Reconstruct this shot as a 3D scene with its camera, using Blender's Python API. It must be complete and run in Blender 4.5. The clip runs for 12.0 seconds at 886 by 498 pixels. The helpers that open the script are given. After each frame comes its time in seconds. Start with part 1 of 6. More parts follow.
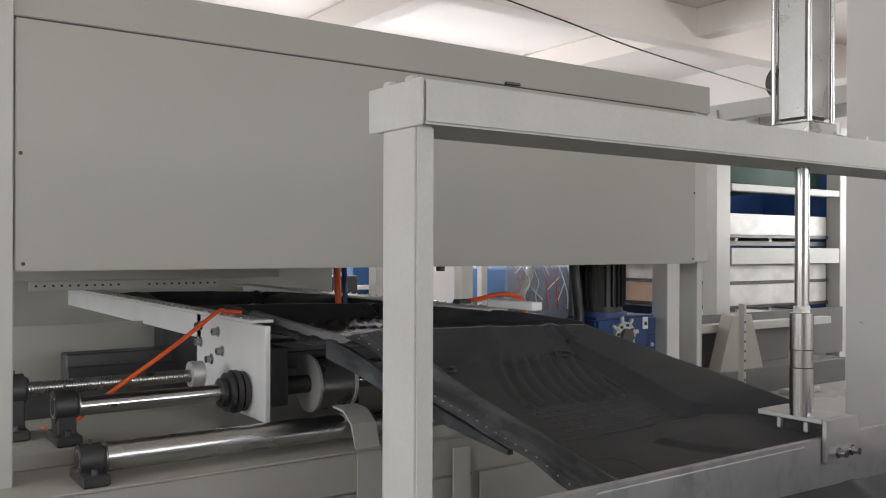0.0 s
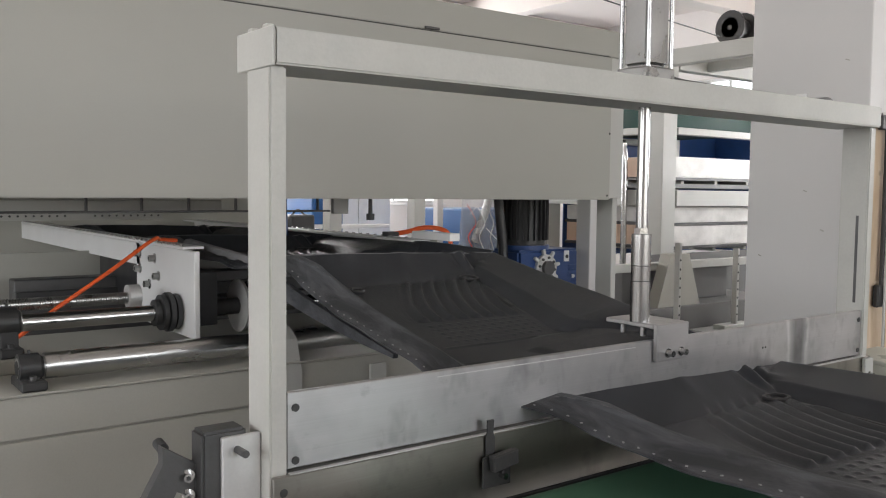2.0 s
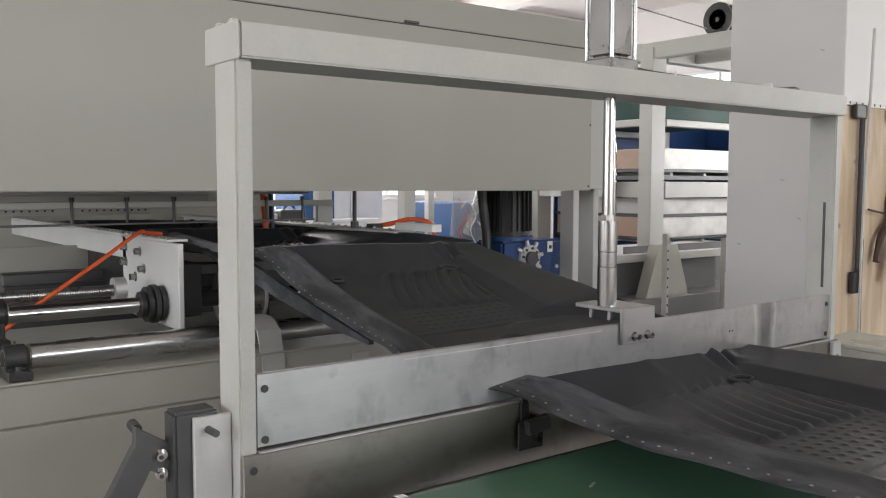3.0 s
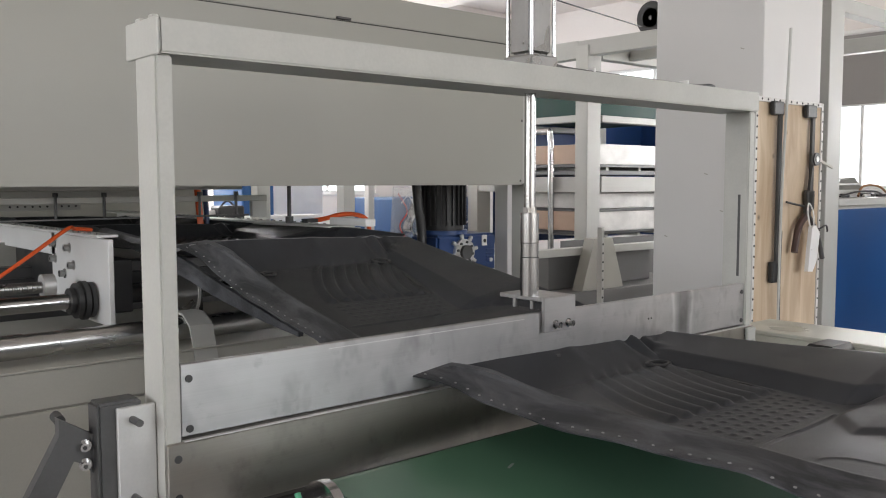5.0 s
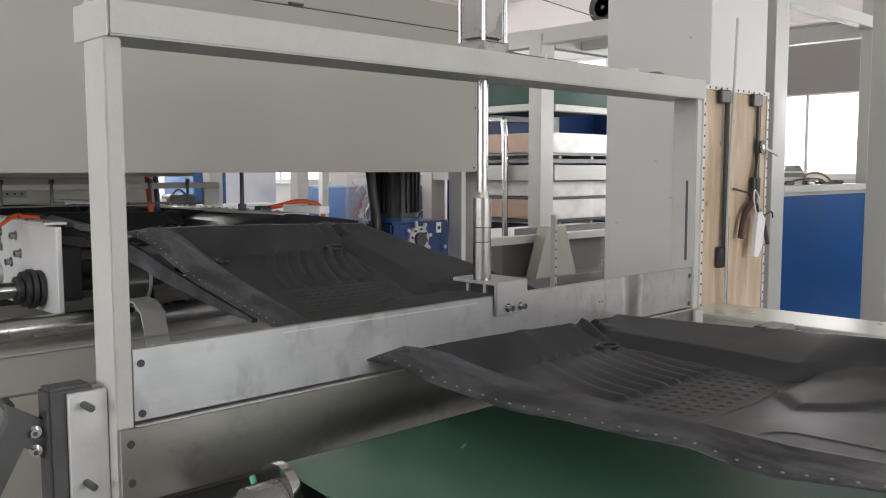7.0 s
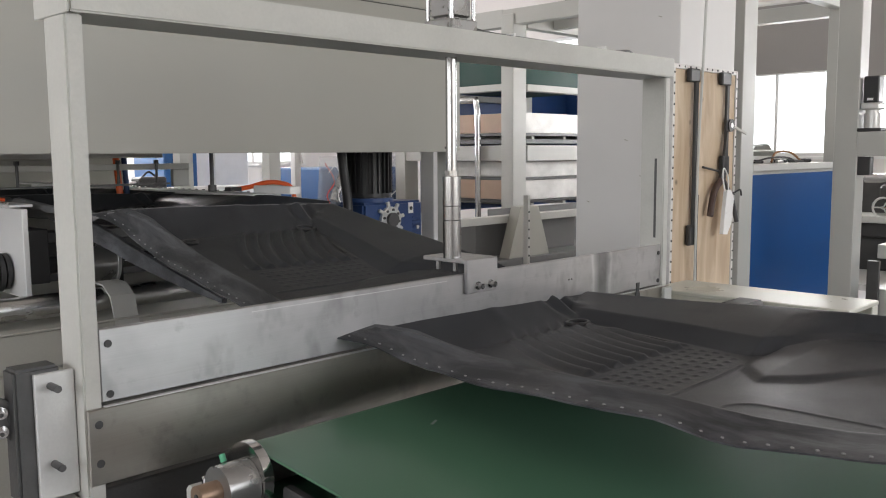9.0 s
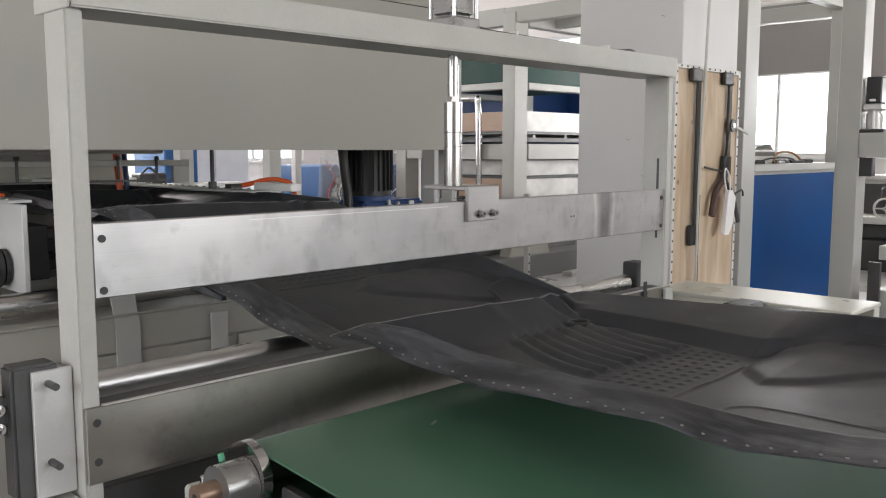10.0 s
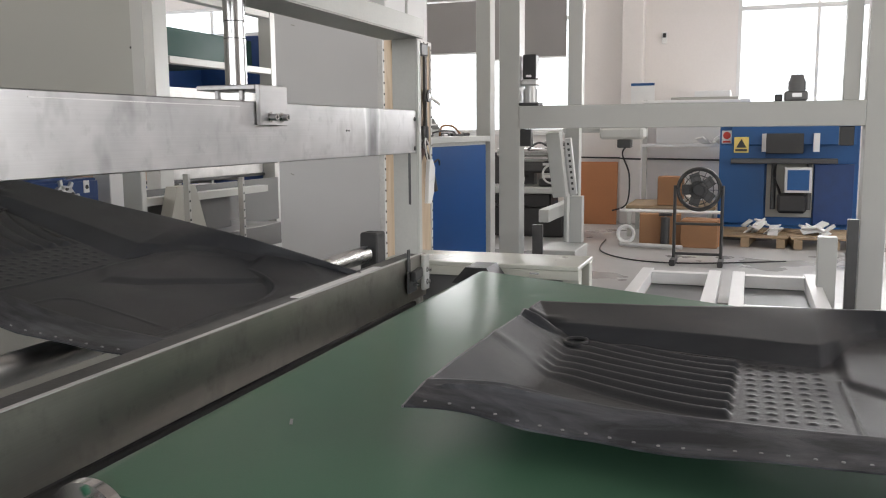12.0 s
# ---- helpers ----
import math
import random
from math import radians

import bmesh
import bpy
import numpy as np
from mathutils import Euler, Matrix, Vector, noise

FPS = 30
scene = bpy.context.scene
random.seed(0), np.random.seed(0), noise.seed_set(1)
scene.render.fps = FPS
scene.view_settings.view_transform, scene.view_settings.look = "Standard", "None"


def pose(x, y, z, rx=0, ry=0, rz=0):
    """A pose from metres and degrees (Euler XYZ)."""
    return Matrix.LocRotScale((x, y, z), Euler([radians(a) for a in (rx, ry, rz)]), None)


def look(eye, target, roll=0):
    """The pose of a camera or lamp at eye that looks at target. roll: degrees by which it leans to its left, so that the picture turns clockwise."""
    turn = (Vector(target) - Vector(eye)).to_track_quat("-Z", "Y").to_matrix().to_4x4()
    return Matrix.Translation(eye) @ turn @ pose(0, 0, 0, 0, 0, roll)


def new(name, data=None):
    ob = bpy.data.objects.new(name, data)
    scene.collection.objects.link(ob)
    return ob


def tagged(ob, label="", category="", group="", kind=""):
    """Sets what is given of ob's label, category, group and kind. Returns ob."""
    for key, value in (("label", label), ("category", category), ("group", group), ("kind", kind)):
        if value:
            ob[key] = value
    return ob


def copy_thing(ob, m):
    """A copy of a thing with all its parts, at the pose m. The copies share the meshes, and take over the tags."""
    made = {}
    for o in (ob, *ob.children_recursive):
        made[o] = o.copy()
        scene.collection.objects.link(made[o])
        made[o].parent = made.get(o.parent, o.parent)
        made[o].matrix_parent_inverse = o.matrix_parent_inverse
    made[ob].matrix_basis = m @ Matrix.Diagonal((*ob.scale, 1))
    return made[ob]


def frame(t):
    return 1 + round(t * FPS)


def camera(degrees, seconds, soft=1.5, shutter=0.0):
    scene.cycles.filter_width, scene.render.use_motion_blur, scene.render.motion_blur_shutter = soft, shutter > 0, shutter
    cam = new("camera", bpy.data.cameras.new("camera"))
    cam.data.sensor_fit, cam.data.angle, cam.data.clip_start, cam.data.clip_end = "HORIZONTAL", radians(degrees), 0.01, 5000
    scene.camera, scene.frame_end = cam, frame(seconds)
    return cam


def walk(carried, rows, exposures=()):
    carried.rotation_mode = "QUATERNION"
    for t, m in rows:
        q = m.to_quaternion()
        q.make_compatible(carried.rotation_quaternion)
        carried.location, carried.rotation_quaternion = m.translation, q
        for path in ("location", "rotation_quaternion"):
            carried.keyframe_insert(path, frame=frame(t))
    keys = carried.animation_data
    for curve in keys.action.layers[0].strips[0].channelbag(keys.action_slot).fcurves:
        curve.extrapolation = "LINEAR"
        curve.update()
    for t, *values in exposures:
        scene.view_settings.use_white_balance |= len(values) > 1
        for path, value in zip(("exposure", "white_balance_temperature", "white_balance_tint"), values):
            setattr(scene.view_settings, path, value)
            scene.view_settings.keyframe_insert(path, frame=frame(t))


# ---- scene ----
cam = camera(54.0, 12.0, soft=1.1)
PATH = [
    (0, (-0.738, -1.105, 1.47), (0.414, 0.53, 1.466), 0.2),
    (0.5, (-0.744, -1.146, 1.45), (0.438, 0.466, 1.394), 0.6),
    (1, (-0.749, -1.226, 1.423), (0.446, 0.373, 1.301), 0.6),
    (1.5, (-0.729, -1.37, 1.422), (0.469, 0.227, 1.29), 0.6),
    (2, (-0.72, -1.484, 1.428), (0.479, 0.111, 1.296), 0.6),
    (2.5, (-0.711, -1.539, 1.421), (0.489, 0.055, 1.29), 0.3),
    (3, (-0.704, -1.577, 1.414), (0.501, 0.012, 1.27), 0.1),
    (5, (-0.702, -1.655, 1.407), (0.603, -0.147, 1.254), -0.1),
    (5.5, (-0.697, -1.671, 1.404), (0.647, -0.198, 1.249), -0.1),
    (6, (-0.71, -1.674, 1.399), (0.66, -0.226, 1.239), -0.0),
    (6.5, (-0.716, -1.673, 1.395), (0.656, -0.227, 1.228), -0.1),
    (7, (-0.712, -1.673, 1.396), (0.668, -0.236, 1.218), -0.1),
    (9, (-0.706, -1.687, 1.387), (0.712, -0.294, 1.167), -0.4),
    (9.5, (-0.706, -1.681, 1.391), (0.712, -0.287, 1.17), -0.3),
    (10, (-0.699, -1.676, 1.389), (0.719, -0.283, 1.164), 0.0),
    (10.5, (-0.701, -1.662, 1.397), (0.724, -0.279, 1.156), 0.2),
    (11, (-0.726, -1.466, 1.362), (0.84, -0.243, 1.136), 0.1),
    (11.5, (-0.813, -1.302, 1.347), (0.943, -0.383, 1.087), 0.3),
    (12, (-0.768, -1.130, 1.325), (1.100, -0.470, 1.058), -0.5),
]
walk(cam, [(t, look(eye, target, roll)) for t, eye, target, roll in PATH], ((0, -0.08), (1.0, 0.0), (2.5, 0.08), (11.0, 0.07), (12, 0.0)))

# ---- world and light ----
world = bpy.data.worlds.new("sky")
scene.world = world
world.use_nodes = True
wn = world.node_tree.nodes
sky = wn.new("ShaderNodeTexSky")
sky.sky_type, sky.sun_disc = "NISHITA", False
sky.sun_elevation, sky.sun_rotation = radians(40), radians(200)
world.node_tree.links.new(sky.outputs[0], wn["Background"].inputs[0])
wn["Background"].inputs[1].default_value = 0.15
sun = new("sun", bpy.data.lights.new("sun", "SUN"))
sun.data.energy, sun.data.angle, sun.data.color = 0.8, radians(12), (1, 0.96, 0.9)
sun.matrix_world = look((8, -20, 20), (2, 0, 0))


def window_light(name, eye, target, w, h, watts, color=(1.0, 0.985, 0.99)):
    lamp = new(name, bpy.data.lights.new(name, "AREA"))
    lamp.data.shape, lamp.data.size, lamp.data.size_y = "RECTANGLE", w, h
    lamp.data.energy, lamp.data.color = watts, color
    lamp.matrix_world = look(eye, target)
    return lamp


window_light("window_light_south", (3.5, -8.9, 2.7), (3.0, 0, 2.0), 8.6, 2.6, 302)
window_light("window_light_west", (-6.9, 0.5, 2.7), (0, 0.5, 2.0), 8.6, 2.6, 335)
window_light("window_light_east", (11.9, -2.4, 2.6), (0, -2.4, 1.6), 2.6, 1.9, 150)
window_light("window_light_east_2", (11.9, 3.4, 2.3), (0, 3.0, 1.4), 3.0, 1.6, 130)
window_light("window_light_north", (5.5, 11.9, 2.4), (5.5, 0, 1.5), 7.0, 2.0, 430)

# ---- materials ----


def nodes_of(name):
    m = bpy.data.materials.new(name)
    m.use_nodes = True
    nt = m.node_tree
    return m, nt, nt.nodes["Principled BSDF"]


def surface(name, base, rough=0.5, metal=0.0, vary=0.08, scale=3.0, grain=60.0, bump=0.02, rough_vary=0.1, spec=0.5, coat=0.0, stretch=(1, 1, 1), random_object=0.0):
    """A surface with tone changes at two scales, uneven gloss and fine relief."""
    m, nt, p = nodes_of(name)
    N, L = nt.nodes.new, nt.links.new
    co = N("ShaderNodeTexCoord")
    mp = N("ShaderNodeMapping")
    mp.inputs["Scale"].default_value = stretch
    L(co.outputs["Object"], mp.inputs[0])
    big, fine = N("ShaderNodeTexNoise"), N("ShaderNodeTexNoise")
    big.inputs["Scale"].default_value, big.inputs["Detail"].default_value = scale, 5
    fine.inputs["Scale"].default_value, fine.inputs["Detail"].default_value = grain, 3
    L(mp.outputs[0], big.inputs["Vector"]), L(mp.outputs[0], fine.inputs["Vector"])
    mix = N("ShaderNodeMath")
    mix.operation = "MULTIPLY_ADD"
    mix.inputs[1].default_value = 0.35
    L(fine.outputs[0], mix.inputs[0]), L(big.outputs[0], mix.inputs[2])
    rng = N("ShaderNodeMapRange")
    rng.inputs[1].default_value, rng.inputs[2].default_value = 0.35, 1.0
    rng.inputs[3].default_value, rng.inputs[4].default_value = 1 - vary, 1 + vary
    L(mix.outputs[0], rng.inputs[0])
    val = rng.outputs[0]
    if random_object:
        info = N("ShaderNodeObjectInfo")
        r2 = N("ShaderNodeMapRange")
        r2.inputs[3].default_value, r2.inputs[4].default_value = 1 - random_object, 1 + random_object
        L(info.outputs["Random"], r2.inputs[0])
        mu = N("ShaderNodeMath")
        mu.operation = "MULTIPLY"
        L(val, mu.inputs[0]), L(r2.outputs[0], mu.inputs[1])
        val = mu.outputs[0]
    hsv = N("ShaderNodeHueSaturation")
    hsv.inputs["Color"].default_value = (*base, 1)
    L(val, hsv.inputs["Value"])
    L(hsv.outputs[0], p.inputs["Base Color"])
    rr = N("ShaderNodeMapRange")
    rr.inputs[1].default_value, rr.inputs[2].default_value = 0.3, 0.7
    rr.inputs[3].default_value, rr.inputs[4].default_value = max(0.03, rough - rough_vary), min(1, rough + rough_vary)
    L(big.outputs[0], rr.inputs[0])
    L(rr.outputs[0], p.inputs["Roughness"])
    if bump:
        b = N("ShaderNodeBump")
        b.inputs["Strength"].default_value, b.inputs["Distance"].default_value = bump, 0.01
        L(fine.outputs[0], b.inputs["Height"])
        L(b.outputs[0], p.inputs["Normal"])
    p.inputs["Metallic"].default_value = metal
    p.inputs["Specular IOR Level"].default_value = spec
    p.inputs["Coat Weight"].default_value = coat
    return m


def stained_steel(name, base, rough, stain=0.55, patch=None):
    """Brushed plate with cloudy smudges, upright smears, scratches and one weld-burn patch."""
    m, nt, p = nodes_of(name)
    N, L = nt.nodes.new, nt.links.new
    co = N("ShaderNodeTexCoord")

    def noise(stretch, scale, detail, lo, hi, a, b, roughness=0.5):
        mp, n, r = N("ShaderNodeMapping"), N("ShaderNodeTexNoise"), N("ShaderNodeMapRange")
        mp.inputs["Scale"].default_value = stretch
        n.inputs["Scale"].default_value, n.inputs["Detail"].default_value, n.inputs["Roughness"].default_value = scale, detail, roughness
        r.inputs[1].default_value, r.inputs[2].default_value, r.inputs[3].default_value, r.inputs[4].default_value = lo, hi, a, b
        L(co.outputs["Object"], mp.inputs[0]), L(mp.outputs[0], n.inputs["Vector"]), L(n.outputs[0], r.inputs[0])
        return n.outputs[0], r.outputs[0]

    def math_node(kind, a, b):
        n = N("ShaderNodeMath")
        n.operation = kind
        for k, v in ((0, a), (1, b)):
            if isinstance(v, (int, float)):
                n.inputs[k].default_value = v
            elif v is not None:
                L(v, n.inputs[k])
        return n.outputs[0]

    cloud, tone = noise((1, 1, 1.3), 3.2, 4, 0.3, 0.62, 1 - 0.34 * stain, 1.0)
    smear_raw, smear = noise((4.5, 4.5, 2.6), 2.2, 3, 0.27, 0.45, 1 - 0.30 * stain, 1.0, 0.6)
    spot_raw, spot = noise((1, 1, 1), 19, 5, 0.25, 0.42, 0.80, 1.0, 0.6)
    line_raw, line = noise((1.2, 30, 260), 2.0, 3, 0.25, 0.75, 0.965, 1.03)
    val = math_node("MULTIPLY", math_node("MULTIPLY", tone, smear), math_node("MULTIPLY", spot, line))
    if patch is not None:
        sx = N("ShaderNodeSeparateXYZ")
        L(co.outputs["Object"], sx.inputs[0])
        wob = math_node("MULTIPLY_ADD", smear_raw, 0.05)
        L(sx.outputs[0], wob.node.inputs[2])
        off = math_node("ABSOLUTE", math_node("SUBTRACT", wob, patch + 0.025), None)
        core, edge = N("ShaderNodeMapRange"), N("ShaderNodeMapRange")
        core.inputs[1].default_value, core.inputs[2].default_value, core.inputs[3].default_value, core.inputs[4].default_value = 0.018, 0.045, 0.55, 1.0
        edge.inputs[1].default_value, edge.inputs[2].default_value, edge.inputs[3].default_value, edge.inputs[4].default_value = 0.0, 0.012, 1.3, 1.0
        L(off, core.inputs[0])
        L(math_node("ABSOLUTE", math_node("SUBTRACT", off, 0.052), None), edge.inputs[0])
        val = math_node("MULTIPLY", val, math_node("MULTIPLY", core.outputs[0], edge.outputs[0]))
    hs = N("ShaderNodeHueSaturation")
    hs.inputs["Color"].default_value = (*base, 1)
    L(val, hs.inputs["Value"]), L(hs.outputs[0], p.inputs["Base Color"])
    b = N("ShaderNodeBump")
    b.inputs["Strength"].default_value, b.inputs["Distance"].default_value = 0.03, 0.004
    L(line_raw, b.inputs["Height"]), L(b.outputs[0], p.inputs["Normal"])
    rr = N("ShaderNodeMapRange")
    rr.inputs[1].default_value, rr.inputs[2].default_value = 0.3, 0.65
    rr.inputs[3].default_value, rr.inputs[4].default_value = rough + 0.06, rough - 0.04
    L(cloud, rr.inputs[0]), L(rr.outputs[0], p.inputs["Roughness"])
    p.inputs["Metallic"].default_value = 1.0
    return m


def rubber(name):
    """Black moulded rubber, satin, with pale rub marks and dust."""
    m = surface(name, (0.030, 0.0318, 0.035), 0.38, vary=0.22, scale=5, grain=420, bump=0.12, rough_vary=0.06, spec=0.16)
    nt = m.node_tree
    N, L = nt.nodes.new, nt.links.new
    p = nt.nodes["Principled BSDF"]
    was = p.inputs["Base Color"].links[0].from_socket
    co, mp = N("ShaderNodeTexCoord"), N("ShaderNodeMapping")
    mp.inputs["Scale"].default_value = (9, 2.2, 6)
    L(co.outputs["Object"], mp.inputs[0])
    n = N("ShaderNodeTexNoise")
    n.inputs["Scale"].default_value, n.inputs["Detail"].default_value, n.inputs["Roughness"].default_value, n.inputs["Distortion"].default_value = 1.7, 9, 0.68, 0.6
    L(mp.outputs[0], n.inputs["Vector"])
    r = N("ShaderNodeMapRange")
    r.inputs[1].default_value, r.inputs[2].default_value, r.inputs[4].default_value = 0.43, 0.64, 0.7
    L(n.outputs[0], r.inputs[0])
    # scuffed most along the gripped pin edge, paled and blued for its sheen too
    sx, ed, mu = N("ShaderNodeSeparateXYZ"), N("ShaderNodeMapRange"), N("ShaderNodeMath")
    L(co.outputs["Object"], sx.inputs[0]), L(sx.outputs[0], ed.inputs[0])
    ed.inputs[1].default_value, ed.inputs[2].default_value, ed.inputs[3].default_value, ed.inputs[4].default_value = 0.10, 0.17, 1.0, 0.08
    mu.operation = "MULTIPLY"
    L(r.outputs[0], mu.inputs[0]), L(ed.outputs[0], mu.inputs[1])
    mix = N("ShaderNodeMix")
    mix.data_type = "RGBA"
    L(mu.outputs[0], mix.inputs[0]), L(was, mix.inputs[6])
    mix.inputs[7].default_value = (0.115, 0.12, 0.13, 1)
    L(mix.outputs[2], p.inputs["Base Color"])
    return m


def wood_board(name):
    m, nt, p = nodes_of(name)
    N, L = nt.nodes.new, nt.links.new
    co = N("ShaderNodeTexCoord")
    mp = N("ShaderNodeMapping")
    mp.inputs["Scale"].default_value = (5, 5, 0.8)
    L(co.outputs["Object"], mp.inputs[0])
    n = N("ShaderNodeTexNoise")
    n.inputs["Scale"].default_value, n.inputs["Detail"].default_value, n.inputs["Distortion"].default_value = 2.2, 6, 0.9
    L(mp.outputs[0], n.inputs["Vector"])
    ramp = N("ShaderNodeValToRGB")
    ramp.color_ramp.elements[0].position, ramp.color_ramp.elements[1].position = 0.3, 0.66
    ramp.color_ramp.elements[0].color, ramp.color_ramp.elements[1].color = (0.43, 0.31, 0.20, 1), (0.64, 0.52, 0.38, 1)
    L(n.outputs[0], ramp.inputs[0])
    kn = N("ShaderNodeTexVoronoi")
    kn.inputs["Scale"].default_value = 5.0
    L(co.outputs["Object"], kn.inputs["Vector"])
    kr = N("ShaderNodeMapRange")
    kr.inputs[1].default_value, kr.inputs[2].default_value, kr.inputs[3].default_value, kr.inputs[4].default_value = 0.03, 0.10, 0.35, 1.0
    L(kn.outputs["Distance"], kr.inputs[0])
    hs = N("ShaderNodeHueSaturation")
    L(ramp.outputs[0], hs.inputs["Color"]), L(kr.outputs[0], hs.inputs["Value"])
    L(hs.outputs[0], p.inputs["Base Color"])
    p.inputs["Roughness"].default_value = 0.62
    return m


def glass(name):
    m, nt, p = nodes_of(name)
    p.inputs["Transmission Weight"].default_value, p.inputs["Roughness"].default_value, p.inputs["IOR"].default_value = 1.0, 0.02, 1.1
    p.inputs["Base Color"].default_value = (0.97, 0.99, 1, 1)
    return m


def film_plastic(name):
    m, nt, p = nodes_of(name)
    tr, mx = nt.nodes.new("ShaderNodeBsdfTransparent"), nt.nodes.new("ShaderNodeMixShader")
    p.inputs["Base Color"].default_value, p.inputs["Roughness"].default_value = (0.75, 0.78, 0.8, 1), 0.12
    mx.inputs[0].default_value = 0.25
    nt.links.new(tr.outputs[0], mx.inputs[1]), nt.links.new(p.outputs[0], mx.inputs[2])
    nt.links.new(mx.outputs[0], nt.nodes["Material Output"].inputs[0])
    return m


PANEL = surface("panel_paint", (0.354, 0.354, 0.320), 0.40, vary=0.05, scale=1.2, grain=240, bump=0.015)
FRAME = surface("frame_paint", (0.47, 0.475, 0.45), 0.45, vary=0.07, scale=2.5, grain=160, bump=0.03)
GATE = surface("gate_paint", (0.465, 0.465, 0.435), 0.45, vary=0.10, scale=7, grain=120, bump=0.04)
BED = surface("bed_paint", (0.40, 0.395, 0.352), 0.5, vary=0.09, scale=2.2, grain=140, bump=0.03)
WHITE_SHEET = surface("cabinet_paint", (0.66, 0.655, 0.65), 0.5, vary=0.04, scale=2, grain=200, bump=0.02)
BLADE = stained_steel("blade_steel", (0.54, 0.537, 0.54), 0.38, 1.0, patch=0.70)
PLATE = stained_steel("plate_steel", (0.42, 0.40, 0.365), 0.32, 0.8)
ALU = surface("aluminium", (0.62, 0.62, 0.61), 0.38, metal=0.45, vary=0.1, scale=5, grain=150, bump=0.05)
RAIL = surface("rail_aluminium", (0.68, 0.68, 0.67), 0.55, metal=0.1, vary=0.09, scale=4, grain=150, bump=0.04, spec=0.25)
TURNED = surface("turned_steel", (0.36, 0.36, 0.35), 0.3, metal=0.85, vary=0.1, scale=8, grain=120, bump=0.03)
SIDE_WOOD = surface("mould_side_wood", (0.56, 0.40, 0.30), 0.6, vary=0.14, scale=3, grain=50, bump=0.03)
CHROME = surface("chrome", (0.56, 0.56, 0.56), 0.16, metal=1.0, vary=0.06, scale=8, grain=90, bump=0.0, rough_vary=0.05)
PISTON = surface("piston_chrome", (0.47, 0.47, 0.47), 0.2, metal=1.0, vary=0.08, scale=8, grain=90, bump=0.0, rough_vary=0.04)
ROLLER = surface("roller_steel", (0.55, 0.55, 0.54), 0.3, metal=1.0, vary=0.14, scale=6, grain=120, bump=0.03, stretch=(0.3, 1, 1))
DARK_STEEL = surface("dark_steel", (0.09, 0.09, 0.09), 0.45, metal=0.6, vary=0.2, scale=8, grain=120, bump=0.06)
BLACK_IRON = surface("black_iron", (0.035, 0.035, 0.035), 0.5, vary=0.25, scale=9, grain=150, bump=0.1)
BLACK_PLASTIC = surface("black_plastic", (0.02, 0.02, 0.021), 0.42, vary=0.2, scale=6, grain=200, bump=0.03)
MAT = rubber("mat_rubber")
SCRAPED = surface("scraped_rubber", (0.15, 0.15, 0.155), 0.55, vary=0.5, scale=22, grain=180, bump=0.5)
MARK = surface("burr_plastic", (0.22, 0.22, 0.22), 0.4, vary=0.15, scale=40)
BELT = surface("belt_pvc", (0.068, 0.148, 0.094), 0.42, spec=0.08, vary=0.14, scale=2.2, grain=300, bump=0.03, rough_vary=0.08)
BELT.node_tree.nodes["Principled BSDF"].inputs["Coat Weight"].default_value = 0.26
BELT.node_tree.nodes["Principled BSDF"].inputs["Coat Roughness"].default_value = 0.16
BELT.node_tree.nodes["Principled BSDF"].inputs["Coat IOR"].default_value = 1.5
BELT_EDGE = surface("belt_edge", (0.05, 0.055, 0.05), 0.6, vary=0.2)
ORANGE = surface("orange_hose", (0.8, 0.12, 0.025), 0.4, vary=0.08, scale=12)
BLUE = surface("blue_paint", (0.003, 0.066, 0.24), 0.4, spec=0.08, vary=0.04, scale=1.1, grain=200, bump=0.004, rough_vary=0.02)
BLUE_DARK = surface("gearbox_blue", (0.015, 0.05, 0.17), 0.42, vary=0.15, scale=8, bump=0.05)
BLUE_PRESS = surface("press_blue", (0.012, 0.085, 0.25), 0.5, vary=0.12, scale=2)
WHITE = surface("white_plastic", (0.8, 0.8, 0.79), 0.5, vary=0.05, scale=6)
PLASTER = surface("wall_plaster", (0.80, 0.765, 0.74), 0.85, vary=0.05, scale=0.7, grain=30, bump=0.05)
CEIL = surface("ceiling_plaster", (0.80, 0.745, 0.71), 0.9, vary=0.04, scale=0.5, grain=25, bump=0.05)
FLOOR = surface("epoxy_floor", (0.40, 0.395, 0.385), 0.35, vary=0.08, scale=0.9, grain=20, bump=0.02, rough_vary=0.15)
WOOD = wood_board("plywood")
CARD = surface("cardboard", (0.30, 0.155, 0.075), 0.8, vary=0.12, scale=5, grain=80, bump=0.05)
BROWN = surface("brown_door", (0.50, 0.21, 0.09), 0.5, vary=0.07, scale=3)
PALLET = surface("pallet_wood", (0.33, 0.24, 0.15), 0.8, vary=0.2, scale=6, grain=60, stretch=(0.4, 2, 2))
GREEN_DARK = surface("dark_green_cover", (0.008, 0.05, 0.04), 0.65, vary=0.15, scale=2)
BLIND = surface("roller_blind", (0.30, 0.29, 0.285), 0.9, vary=0.05, scale=2, grain=200, bump=0.05)
RAW_ALU = surface("raw_aluminium", (0.62, 0.61, 0.59), 0.5, metal=0.15, vary=0.26, scale=5, grain=90, bump=0.05)
BRASS = surface("brass", (0.55, 0.33, 0.14), 0.3, metal=1.0, vary=0.1, scale=20)
WORN_COPPER = surface("worn_copper", (0.30, 0.21, 0.15), 0.45, metal=0.8, vary=0.25, scale=25)
YELLOW = surface("sign_yellow", (0.80, 0.62, 0.18), 0.5, vary=0.05)
RED = surface("red_paint", (0.6, 0.05, 0.03), 0.45, vary=0.08)
